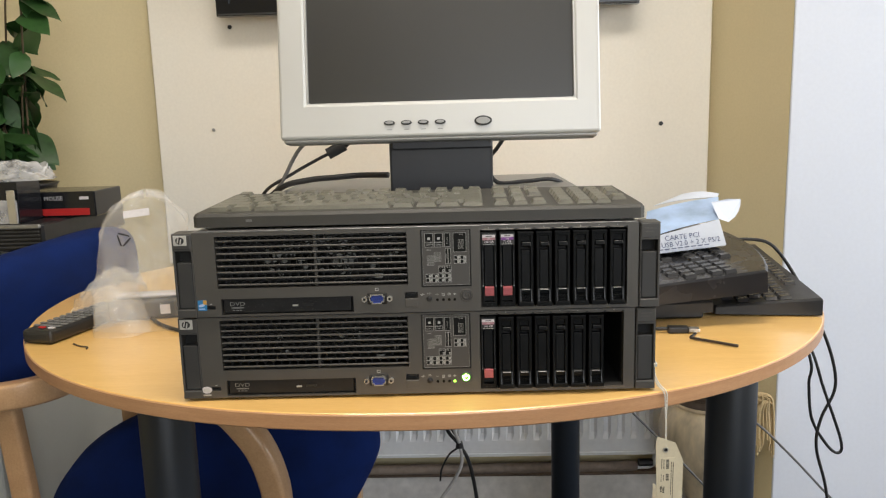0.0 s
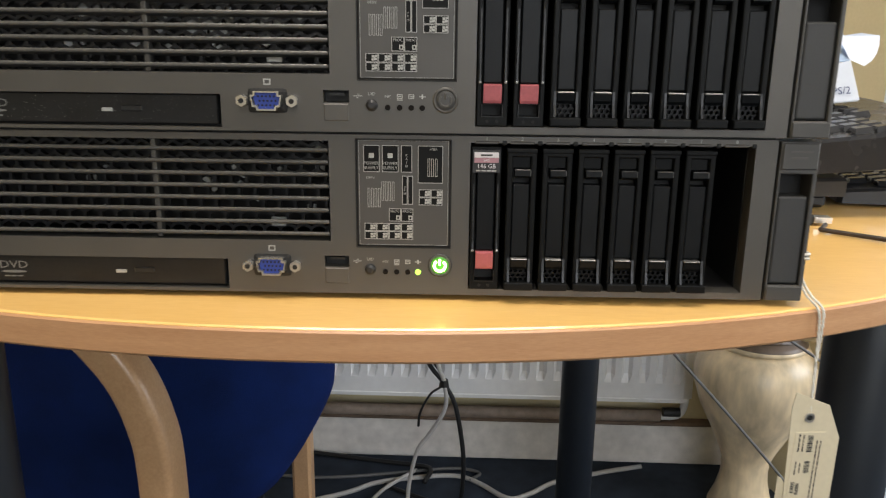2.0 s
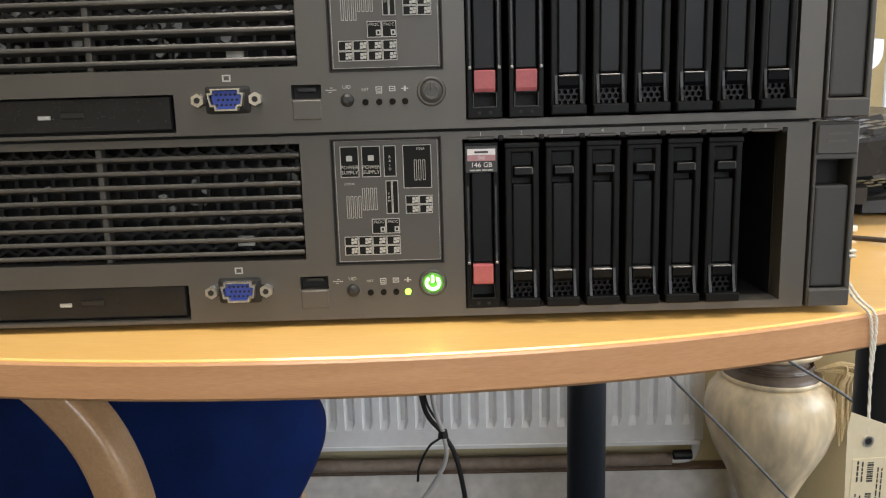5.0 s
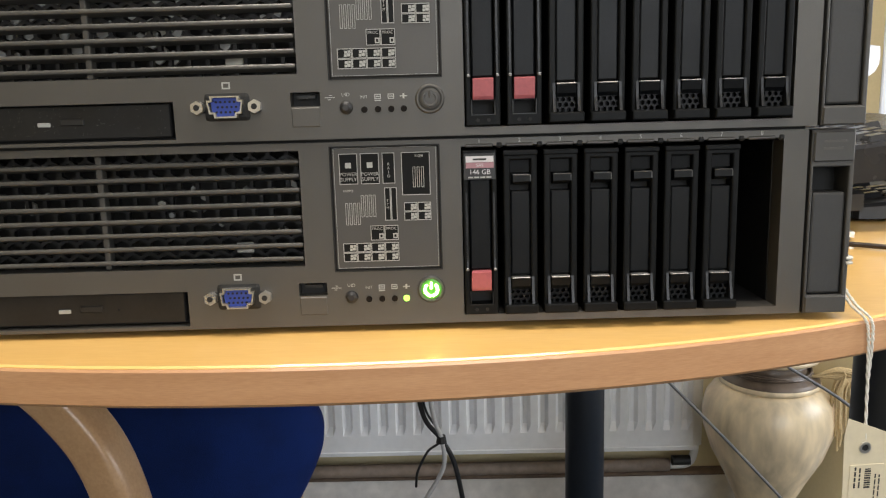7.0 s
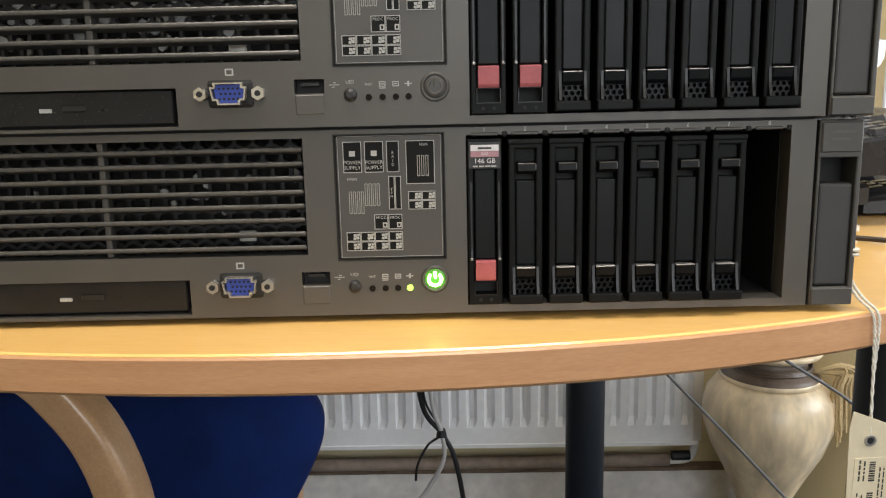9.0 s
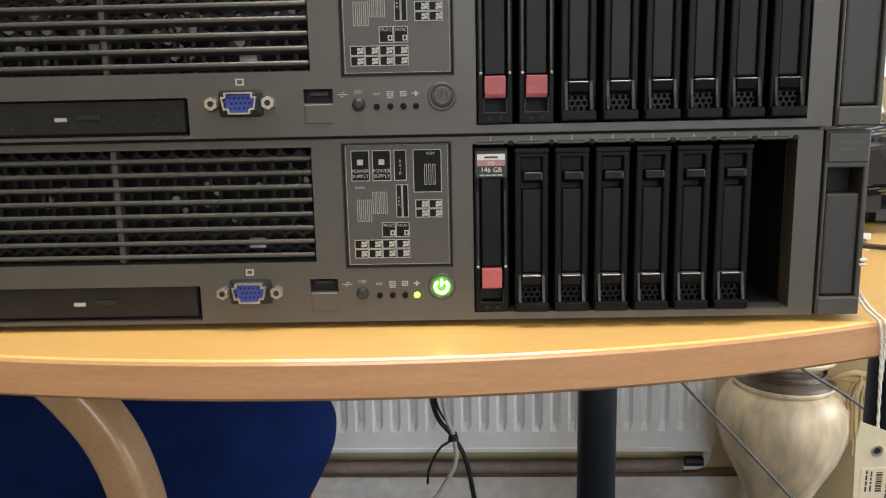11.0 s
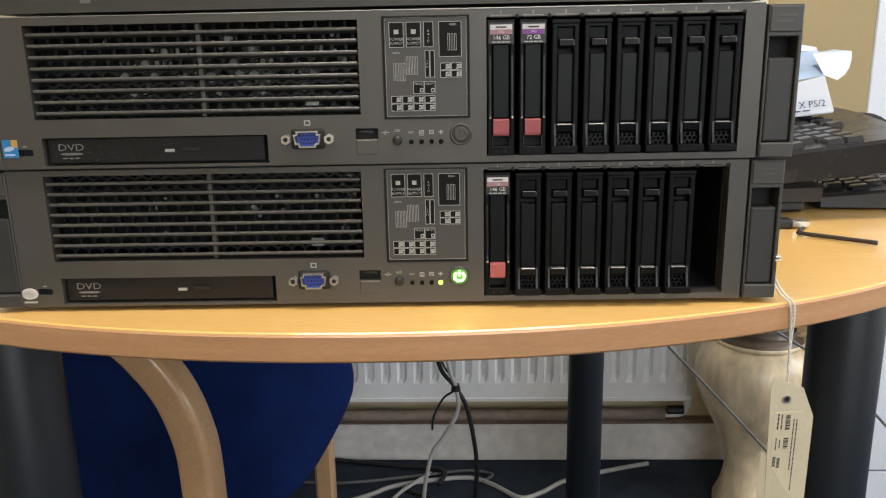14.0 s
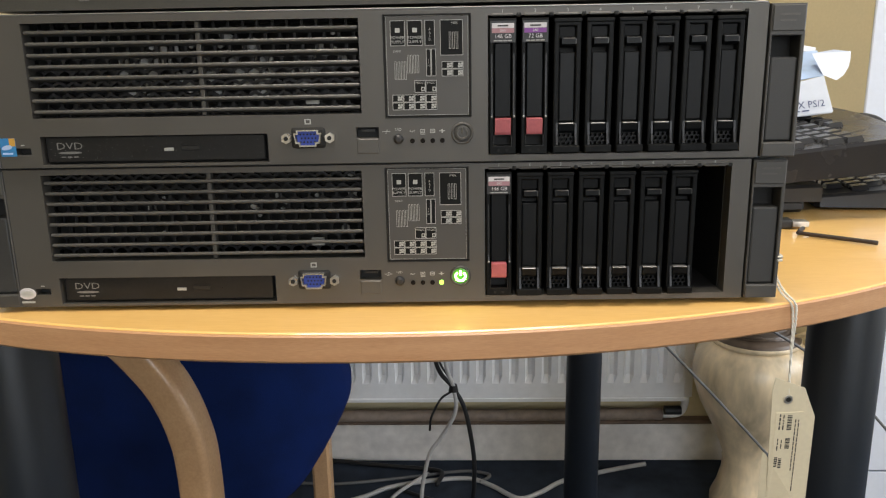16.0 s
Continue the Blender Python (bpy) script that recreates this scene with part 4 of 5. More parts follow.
# ---------------------------------------------------------------- monitor and television
def monitor():
    mo = thing("monitor", "silver flat monitor with dark blank screen standing on the servers", "monitor")
    x0, x1, z0, z1, y = -0.1665, 0.2185, 0.978, 1.289, 0.932
    s0, s1, t0, t1 = -0.1330, 0.1875, 1.0205, 1.2605
    case = part("front_frame", plate(x0, x1, z0, z1, [(s0, s1, t0, t1)], y, y + 0.022), M["silver"], mo, "silver painted frame")
    bv = case.modifiers.new("soft_edges", "BEVEL")
    bv.width, bv.segments, bv.limit_method, bv.angle_limit = 0.004, 3, "ANGLE", radians(50)
    part("screen_trim", plate(s0 - 0.0001, s1 + 0.003, t0 - 0.0025, t1, [(s0 + 0.0012, s1 - 0.0002, t0 + 0.0002, t1 - 0.002)], y + 0.0012, y + 0.012), M["silver"], case)
    part("screen", B(s0, s1, y + 0.007, y + 0.012, t0, t1), M["screen"], mo, "dark matt screen")
    # darker silver paints the shade on the monitor's underside and back
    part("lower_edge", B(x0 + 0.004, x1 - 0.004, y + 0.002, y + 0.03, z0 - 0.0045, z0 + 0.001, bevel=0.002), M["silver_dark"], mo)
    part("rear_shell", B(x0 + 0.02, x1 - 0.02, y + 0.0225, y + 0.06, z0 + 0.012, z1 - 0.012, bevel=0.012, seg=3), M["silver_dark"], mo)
    for k in range(4):
        cx = -0.0340 + 0.0203 * k
        bm = C((0, 0, 0), 0.0066, 0.004, seg=26)
        bmesh.ops.scale(bm, vec=(1, 1, 0.42), verts=bm.verts)
        bt = part("button", bm, M["grip"], mo, "small oval button", at=Matrix.Translation((cx, y - 0.0004, 0.9950)))
        bm = C((0, 0, 0), 0.0052, 0.003, seg=26, r2=0.0045)
        bmesh.ops.scale(bm, vec=(1, 1, 0.36), verts=bm.verts)
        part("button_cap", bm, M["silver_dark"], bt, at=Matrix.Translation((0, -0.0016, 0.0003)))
        part("print_bar", B(cx - 0.003, cx + 0.003, y - 0.0003, y, 0.9865, 0.9875), M["silver_dark"], mo)
    bm = C((0, 0, 0), 0.0105, 0.005, seg=32)
    bmesh.ops.scale(bm, vec=(1, 1, 0.55), verts=bm.verts)
    pw = part("power_button", bm, M["grip"], mo, "oval power button", at=Matrix.Translation((0.0782, y - 0.0004, 0.9950)))
    bm = C((0, 0, 0), 0.0088, 0.004, seg=32, r2=0.008)
    bmesh.ops.scale(bm, vec=(1, 1, 0.5), verts=bm.verts)
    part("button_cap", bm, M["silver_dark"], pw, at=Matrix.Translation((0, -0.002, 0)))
    part("indicator", C((0.0620, y - 0.0002, 0.9948), 0.0011, 0.001, seg=12), M["label_white"], mo)
    part("neck", B(-0.0380, 0.0900, 0.958, 0.990, TOP + 0.008, 0.985, bevel=0.003, seg=2), M["neck"], mo, "charcoal plastic neck")
    part("neck_cover", B(-0.0345, 0.0890, 0.951, 0.959, 0.9615, 0.990, bevel=0.002), M["neck"], mo)
    base = bmesh.new()
    cyl(base, (0, 0, 0.005), 0.11, 0.0095, axis="z", seg=48, r2=0.102)
    bmesh.ops.scale(base, vec=(1.0, 0.62, 1), verts=base.verts)
    part("base", base, M["neck"], mo, at=Matrix.Translation((0.026, 0.978, TOP + 0.0012)))
    tilt = Matrix.Translation((0, y, z0)) @ Matrix.Rotation(radians(-8), 4, "X") @ Matrix.Translation((0, -y, -z0))
    for o in mo.children:
        if o.name.split(".")[0] not in ("neck", "neck_cover", "base"):
            o.matrix_basis = tilt @ o.matrix_basis
    return mo


monitor()

tv = thing("television", "black glossy flat television hung on the cream board", "television")
part("bezel", plate(-0.496, 0.450, 1.235, 1.79, [(-0.468, 0.422, 1.262, 1.762)], 1.790, 1.818), M["tv"], tv)
part("screen", B(-0.469, 0.423, 1.798, 1.810, 1.261, 1.763), M["tv"], tv)
part("rear_shell", B(-0.42, 0.374, 1.8185, 1.842, 1.28, 1.74, bevel=0.008), M["black"], tv)
part("wall_bracket", B(-0.15, 0.15, 1.8421, 1.8518, 1.38, 1.63), M["steel"], tv)
part("lower_trim", B(-0.492, 0.446, 1.7865, 1.7900, 1.236, 1.240, bevel=0.0008), M["grip"], tv)


# ---------------------------------------------------------------- keyboards
KEY_ROWS = []
for r in range(6):
    row, x = [], 0.0
    widths = {0: [1, -1, 1, 1, 1, 1, -0.5, 1, 1, 1, 1, -0.5, 1, 1, 1, 1], 1: [1] * 13 + [2], 2: [1.5] + [1] * 12 + [1.5], 3: [1.75] + [1] * 11 + [2.25],
              4: [2.25] + [1] * 10 + [2.75], 5: [1.25, 1.25, 1.25, 6.25, 1.25, 1.25, 1.25, 1.25]}[r]
    for w in widths:
        if w > 0:
            row.append((x, w))
        x += abs(w)
    nav = {0: [0, 1, 2], 1: [0, 1, 2], 2: [0, 1, 2], 3: [], 4: [1], 5: [0, 1, 2]}[r]
    row += [(15.4 + k, 1) for k in nav]
    if r:
        row += [(18.8 + k, 1) for k in range(3 if r in (3, 5) else 4)]
    KEY_ROWS.append(row)


def keycap(w, d, h):
    bm = bmesh.new()
    g, s = 0.0010, 0.0030
    lo = [(g, g), (w - g, g), (w - g, d - g), (g, d - g)]
    hi = [(g + s, g + s * 0.7), (w - g - s, g + s * 0.7), (w - g - s, d - g - s * 0.4), (g + s, d - g - s * 0.4)]
    a = [bm.verts.new((x, y, 0)) for x, y in lo]
    b = [bm.verts.new((x, y, h - (0.0006 if k < 2 else 0))) for k, (x, y) in enumerate(hi)]
    for k in range(4):
        bm.faces.new((a[k], a[(k + 1) % 4], b[(k + 1) % 4], b[k]))
    bm.faces.new(b)
    return bm


def keyboard(label, at, L, D, h0, h1, case_mat, key_mat, curved=False):
    """Front-left lower corner at the origin, keys towards +z, rear edge at y = D."""
    kb = thing("keyboard", label, "keyboard", at=at, group="computer keyboards")
    bm = bmesh.new()
    n = 14
    out = []
    for i in range(n + 1):
        x = L * i / n
        bulge = 0.045 * (1 - (2 * i / n - 1) ** 2) if curved else 0.0
        out.append((x, D + bulge))
    ring = [(0.004, 0), (L - 0.004, 0), (L, 0.004)] + [(x - (0.004 if i == 0 else 0), y) for i, (x, y) in enumerate(out[::-1])] + [(0, 0.004)]
    lo = [bm.verts.new((x, y, 0)) for x, y in ring]
    mid = [bm.verts.new((x, y, (h0 + (h1 - h0) * y / D) - 0.003)) for x, y in ring]
    cx, cy = L / 2, D / 2
    hi = [bm.verts.new((x + (cx - x) * 0.008, y + (cy - y) * 0.03, h0 + (h1 - h0) * y / D)) for x, y in ring]
    for a, b in ((lo, mid), (mid, hi)):
        for i in range(len(a)):
            bm.faces.new((a[i], a[(i + 1) % len(a)], b[(i + 1) % len(a)], b[i]))
    bm.faces.new(lo[::-1])
    bm.faces.new(hi)
    bmesh.ops.recalc_face_normals(bm, faces=bm.faces)
    part("case", bm, case_mat, kb)
    u = (L - 0.018) / 22.8
    d = u if D > 0.15 else (D - 0.022) / 6.6
    tilt = math.atan2(h1 - h0, D)
    meshes = {}
    for r, row in enumerate(KEY_ROWS):
        y = D - 0.012 - d * (r + 1) - (0.35 * d if r else 0)
        for x, w in row:
            if w not in meshes:
                meshes[w] = to_mesh("key", keycap(w * u, d, 0.0056), key_mat)
            z = h0 + (h1 - h0) * y / D - 0.001
            share("key", meshes[w], kb, Matrix.Translation((0.009 + x * u, y, z)) @ Matrix.Rotation(tilt, 4, "X"))
    for fx in (0.03, L - 0.03):
        for fy in (0.015, D - 0.015):
            part("rubber_foot", B(fx - 0.008, fx + 0.008, fy - 0.005, fy + 0.005, -0.0022, 0.0003), M["black"], kb)
    return kb


keyboard("dusty dark grey keyboard lying on the stacked servers", pose(-0.2185, 0.757, TOP + 0.0034, 0, 0, -0.4), 0.449, 0.150, 0.0135, 0.0185, M["kbd"], M["key"])
part("scratch", B(0.054, 0.060, -0.0005, 0.0, 0.005, 0.0075), M["worn"], bpy.data.objects["keyboard"])
keyboard("black keyboard lying flat on the table beneath others", pose(0.4605, 1.475, TABLE + 0.0023, 0, 0, -99), 0.44, 0.142, 0.012, 0.024, M["kbd_b"], M["key_b"])
slab_kb = keyboard("black keyboard stacked between two others on the table", pose(0.262, 1.44, TABLE + 0.0145, 0, 0, -90), 0.44, 0.118, 0.014, 0.016, M["kbd_b"], M["key_b"])
keyboard("black keyboard with rounded rear edge on top of a pile", pose(0.2480, 1.389, TABLE + 0.0485, 4.2, 2.2, -86), 0.42, 0.168, 0.026, 0.030, M["deck"], M["key_b"], curved=True)
thing("packing_block", "flat black plastic block under the stacked keyboards", "block", bm=B(0.262, 0.375, 1.025, 1.43, TABLE + 0.0005, TABLE + 0.0123, bevel=0.003), material=M["black"])

wire("keyboard_cable", [(0.455, 1.22, 0.792), (0.50, 1.21, 0.797), (0.535, 1.20, 0.785), (0.579, 1.20, 0.722), (0.618, 1.20, 0.647), (0.638, 1.20, 0.59), (0.641, 1.20, 0.548), (0.622, 1.20, 0.500), (0.618, 1.20, 0.45), (0.640, 1.20, 0.363), (0.655, 1.20, 0.20), (0.665, 1.21, 0.05), (0.69, 1.25, 0.004)], 0.0025, M["cable"], "black keyboard cable hanging over the table edge")
wire("keyboard_cable", [(0.535, 1.27, 0.7235), (0.560, 1.23, 0.715), (0.599, 1.20, 0.606), (0.600, 1.20, 0.56), (0.608, 1.20, 0.501), (0.635, 1.20, 0.455), (0.654, 1.20, 0.442), (0.656, 1.20, 0.465), (0.623, 1.20, 0.555), (0.603, 1.21, 0.62), (0.566, 1.26, 0.712), (0.535, 1.31, 0.7235)], 0.0024, M["cable"], "looped black cable hanging from the table edge")


# ---------------------------------------------------------------- carton on the keyboards
def sheet(name, quad, material, parent, thick=0.0008, nu=8, nv=8, curl=0.0, label=""):
    a, b, c, d = (Vector(q) for q in quad)
    nrm = (b - a).cross(d - a).normalized()
    bm = bmesh.new()
    g = [[None] * (nv + 1) for _ in range(nu + 1)]
    for i in range(nu + 1):
        for j in range(nv + 1):
            u, v = i / nu, j / nv
            p = a * (1 - u) * (1 - v) + b * u * (1 - v) + c * u * v + d * (1 - u) * v
            g[i][j] = bm.verts.new(p + nrm * curl * math.sin(math.pi * u))
    for i in range(nu):
        for j in range(nv):
            bm.faces.new((g[i][j], g[i + 1][j], g[i + 1][j + 1], g[i][j + 1]))
    r = bmesh.ops.extrude_face_region(bm, geom=bm.faces[:])
    bmesh.ops.translate(bm, verts=[v for v in r["geom"] if isinstance(v, bmesh.types.BMVert)], vec=-nrm * thick)
    bmesh.ops.recalc_face_normals(bm, faces=bm.faces)
    return part(name, bm, material, parent, label, smooth=False)


cart = thing("carton", "opened white and blue printed carton lying on keyboards", "carton")
f0, f1, f2, f3 = (0.308, 1.095, 0.797), (0.427, 1.10, 0.8085), (0.4195, 1.1118, 0.8440), (0.308, 1.102, 0.818)
fr = sheet("front_panel", (f0, f1, f2, f3), M["paper"], cart, label="white printed side")
sheet("lid", ((0.308, 1.1022, 0.8183), (0.4190, 1.1120, 0.8443), (0.438, 1.175, 0.869), (0.330, 1.17, 0.850)), M["paper_blue"], cart, curl=0.003, label="pale blue printed lid")
fan = bmesh.new()
fan_pts = [Vector(p) for p in ((0.4185, 1.112, 0.8445), (0.4140, 1.132, 0.866), (0.440, 1.142, 0.8695), (0.463, 1.152, 0.8675), (0.4625, 1.150, 0.859), (0.457, 1.141, 0.851), (0.447, 1.128, 0.844), (0.434, 1.115, 0.839))]
fan.faces.new([fan.verts.new(p) for p in fan_pts])
ext = bmesh.ops.extrude_face_region(fan, geom=fan.faces[:])
bmesh.ops.translate(fan, verts=[v for v in ext["geom"] if isinstance(v, bmesh.types.BMVert)], vec=(0.0003, 0.0008, 0))
bmesh.ops.recalc_face_normals(fan, faces=fan.faces)
part("flap", fan, M["paper"], cart, "rounded white flap")
sheet("lid_flap", ((0.34, 1.173, 0.858), (0.437, 1.178, 0.868), (0.445, 1.195, 0.872), (0.39, 1.20, 0.872)), M["paper"], cart, curl=0.004)
sheet("base_panel", ((0.308, 1.0955, 0.7965), (0.426, 1.1005, 0.8080), (0.43, 1.17, 0.812), (0.318, 1.17, 0.802)), M["paper"], cart)
ux = (Vector(f1) - Vector(f0)).normalized()
uz = (Vector(f3) - Vector(f0)).normalized()
un = ux.cross(uz).normalized()
uz = un.cross(ux)


def on_carton(u, v):
    o = Vector(f0) + ux * u + uz * v + un * 0.0016
    return Matrix(((ux.x, uz.x, un.x, o.x), (ux.y, uz.y, un.y, o.y), (ux.z, uz.z, un.z, o.z), (0, 0, 0, 1)))


text("CARTE PCI", 0.0105, 0, 0, 0, M["ink"], fr, align="RIGHT", m=on_carton(0.084, 0.0190))
text("USB V2.0 + 2 X PS/2", 0.0100, 0, 0, 0, M["ink"], fr, align="RIGHT", m=on_carton(0.112, 0.0095))
for k in range(9):
    part("print_bar", B(0.0, 0.0072, 0.0, 0.0014, 0.0, 0.0002), M["ink"], fr, at=on_carton(0.012 + 0.0095 * k, 0.0030))

# ---------------------------------------------------------------- small things on the table
wire("hex_key", [(0.341, 0.948, TABLE + 0.0026), (0.332, 0.934, TABLE + 0.0026), (0.330, 0.930, TABLE + 0.0026), (0.333, 0.927, TABLE + 0.0026), (0.35, 0.913, TABLE + 0.0026), (0.375, 0.892, TABLE + 0.0026)], 0.0018, M["hexsteel"], "dark steel bent hex key lying on the table", "hex key")
usb = thing("usb_cable", "black usb cable with a metal plug lying on table", "cable")
part("lead", sweep([(0.257, 1.005, TABLE + 0.003), (0.272, 0.982, TABLE + 0.003), (0.292, 0.967, TABLE + 0.0045), (0.310, 0.962, TABLE + 0.0055)], ring_section(0.0026)), M["cable"], usb, smooth=True)
part("plug_body", B(-0.013, 0.013, -0.006, 0.006, 0, 0.0085, bevel=0.0018, seg=2), M["black"], usb, at=pose(0.3225, 0.961, TABLE + 0.0004, 0, 0, -6))
part("plug_shell", B(0.0132, 0.0262, -0.0058, 0.0058, 0.002, 0.0065, bevel=0.0003), M["chrome"], usb, "bright metal plug", at=pose(0.3225, 0.961, TABLE + 0.0004, 0, 0, -6))
wire("twig", [(-0.462, 0.960, TABLE + 0.0011), (-0.448, 0.948, TABLE + 0.0014), (-0.436, 0.944, TABLE + 0.0011), (-0.433, 0.936, TABLE + 0.0011)], 0.0011, M["stem"], "thin brown offcut lying on the table", "offcut", steps=4)


def swing_tag():
    tg = thing("tag", "manila card label tied with white string to the server", "label")
    drop = smooth_path([(0.2440, 0.7620, 0.7440), (0.2442, 0.7600, 0.7345), (0.2472, 0.7545, 0.7265), (0.2528, 0.7512, 0.7200), (0.2541, 0.7505, 0.7110), (0.2542, 0.7505, 0.6900), (0.2548, 0.7500, 0.6600)], 7)
    for k in range(4):
        side = -0.0013 if k < 2 else 0.0013
        strand = []
        for i, q in enumerate(drop):
            u = i / (len(drop) - 1)
            gap = side * math.sin(math.pi * min(1, 0.15 + u)) * (0.5 + 1.2 * u)
            a = 2.1 * i + math.pi * k
            strand.append((q.x + gap + 0.0004 * math.cos(a), q.y + 0.0004 * math.sin(a), q.z))
        part("string", sweep(strand, ring_section(0.0005, 6), steps=3), M["string"], tg, smooth=True)
    for z in (0.7465, 0.7487):
        part("string", sweep([(0.2420, 0.7534, z), (0.2436, 0.7536, z), (0.2448, 0.7550, z), (0.2450, 0.766, z)], ring_section(0.0008, 6)), M["string"], tg, smooth=True)
    shapes = (((-0.0092, 0.0150), (0.0105, 0.0070), (0.0190, -0.0130), (0.0195, -0.1030), (-0.0058, -0.1030), (-0.0105, 0.0060)),
              ((-0.0125, -0.0375), (-0.0105, -0.0385), (0.0090, -0.0700), (0.0125, -0.1180), (-0.0135, -0.1180)))
    for k, (at, o) in enumerate(zip((pose(0.2545, 0.7495, 0.6580, 1.5, 0, 6), pose(0.2545, 0.7478, 0.6580, 1.0, 0, -14)), shapes)):
        bm = bmesh.new()
        bm.faces.new([bm.verts.new((x, 0, z)) for x, z in o])
        r = bmesh.ops.extrude_face_region(bm, geom=bm.faces[:])
        bmesh.ops.translate(bm, verts=[v for v in r["geom"] if isinstance(v, bmesh.types.BMVert)], vec=(0, 0.0005, 0))
        bmesh.ops.recalc_face_normals(bm, faces=bm.faces)
        cd = part("card", bm, M["tag"], tg, at=at)
        if k:
            continue
        part("eyelet", lathe([(0.0030, 0), (0.0028, 0.0008), (0.0018, 0.0008), (0.0016, 0)], 20), M["chrome"], cd, "metal eyelet", at=pose(0, -0.0001, 0, 90))
        part("eyelet_hole", C((0, -0.0004, 0), 0.0016, 0.0004, seg=14), M["void"], cd)
        paper = part("paper_label", B(-0.0065, 0.0105, -0.0003, 0.0, -0.066, -0.009), M["tag"], cd, "printed barcode sticker")
        rnd = random.Random(3)
        for x, z0, z1, w in ((-0.0042, -0.019, -0.010, 0.0008), (-0.0018, -0.019, -0.0105, 0.0007), (-0.0042, -0.033, -0.027, 0.0006), (-0.0018, -0.034, -0.028, 0.0006), (0.0062, -0.050, -0.014, 0.0006), (0.0082, -0.064, -0.0145, 0.0006)):
            z = z1
            while z > z0:
                l = rnd.uniform(0.0012, 0.0034)
                part("print_bar", B(x, x + w, -0.0005, -0.0003, z - l, z), M["ink_k"], paper)
                z -= l + 0.0007
        for x, z1, n in ((0.0010, -0.011, 9), (0.0010, -0.027, 7), (-0.0050, -0.040, 6), (-0.0022, -0.041, 6)):
            z = z1
            for q in range(n):
                l = rnd.choice((0.0003, 0.0005, 0.0009))
                part("barcode_bar", B(x, x + (0.0030 if x > 0 else 0.0020), -0.0005, -0.0003, z - l, z), M["ink_k"], paper)
                z -= l + 0.0005
    return tg


swing_tag()


def remote():
    rc = thing("remote_control", "black remote control with grey buttons on the table", "remote", at=pose(-0.512, 0.962, TABLE + 0.0005, 0, 0, -14))
    part("body", B(-0.024, 0.024, 0.0, 0.175, 0.0, 0.019, bevel=0.006, seg=3), M["remote"], rc, smooth=False)
    me = to_mesh("button", B(-0.0045, 0.0045, -0.003, 0.003, 0, 0.0018, bevel=0.0008), M["button"])
    for r in range(12):
        for c in range(4):
            share("button", me, rc, Matrix.Translation((-0.0165 + 0.011 * c, 0.022 + 0.0118 * r, 0.0188)))
    part("power_key", B(-0.005, 0.005, 0.010, 0.0155, 0.0188, 0.0208, bevel=0.0008), M["red"], rc, "red key")
    part("power_key", B(0.010, 0.019, 0.010, 0.0155, 0.0188, 0.0208, bevel=0.0008), M["label_white"], rc)


remote()


def polythene(name, label, c, rx, ry, h, seed, material, lean=(0, 0), waist=1.0, crease=1.0):
    """A crumpled bag: rings that shrink to a folded top, creased by noise."""
    bm = bmesh.new()
    nu, nv = 72, 40
    rings = []
    for j in range(nv + 1):
        v = j / nv
        prof = (1.0 - 0.28 * v) * (1 - max(0, (v - 0.72) / 0.28) ** 2.2) ** 0.5 * (1 + (waist - 1) * math.sin(math.pi * v))
        prof = max(prof, 0.03)
        row = []
        for i in range(nu):
            t = 2 * math.pi * i / nu
            p = Vector((math.cos(t) * rx * prof, math.sin(t) * ry * prof, h * v))
            q = Vector((math.cos(t) * 2.2, math.sin(t) * 2.2, v * 3 + seed))
            k = crease * (0.35 * noise.noise(q) + 0.22 * abs(noise.noise(q * 2.3)) + 0.10 * noise.noise(q * 5.1))
            p.x *= 1 + k
            p.y *= 1 + k
            p.z = max(0.0004, p.z + (0.03 * crease * noise.noise(q * 1.7) if 0 < j else 0) * min(1, v * 3))
            row.append(bm.verts.new((c[0] + p.x + lean[0] * v, c[1] + p.y + lean[1] * v, c[2] + p.z)))
        rings.append(row)
    for a, b in zip(rings, rings[1:]):
        for i in range(nu):
            bm.faces.new((a[i], a[(i + 1) % nu], b[(i + 1) % nu], b[i]))
    bm.faces.new(rings[-1])
    return bm


bag = thing("plastic_bag", "crumpled clear polythene bag standing on the table", "bag")
part("film", polythene("film", "", (-0.405, 1.055, TABLE + 0.0008), 0.072, 0.05, 0.186, 3.0, M["film"], lean=(0.016, 0.0), crease=0.44), M["film"], bag, smooth=True)
part("film_tail", polythene("film_tail", "", (-0.485, 1.09, TABLE + 0.0008), 0.055, 0.035, 0.060, 8.0, M["film"], lean=(0.035, 0), crease=0.45), M["film"], bag, smooth=True)
part("film_skirt", polythene("film_skirt", "", (-0.420, 1.015, TABLE + 0.0008), 0.036, 0.036, 0.080, 5.0, M["film"], lean=(-0.022, 0.03), crease=0.32), M["film"], bag, smooth=True)
part("printed_label", B(-0.012, 0.022, -0.001, 0.0, -0.005, 0.005), M["label_white"], bag, "small white printed sticker", at=pose(-0.39, 1.012, 0.884, -20, -6, 8))
mk = bmesh.new()
for k in range(3):
    box(mk, -0.0098, 0.0088, 0, 0.0006, 0.0062, 0.0088)
for k in range(3):
    bmesh.ops.rotate(mk, cent=(0, 0, 0), matrix=Matrix.Rotation(radians(120), 3, "Y"), verts=mk.verts[8 * k:])
bmesh.ops.scale(mk, vec=(0.8, 1, 0.8), verts=mk.verts)
part("printed_mark", mk, M["ink_k"], bag, "black printed triangular mark", at=pose(-0.400, 0.999, 0.852, 0, 15, 0))

psu = thing("power_adapter", "grey packed power adapter lying inside the clear bag", "adapter", at=pose(-0.415, 1.10, TABLE + 0.0006, 0, 0, 12))
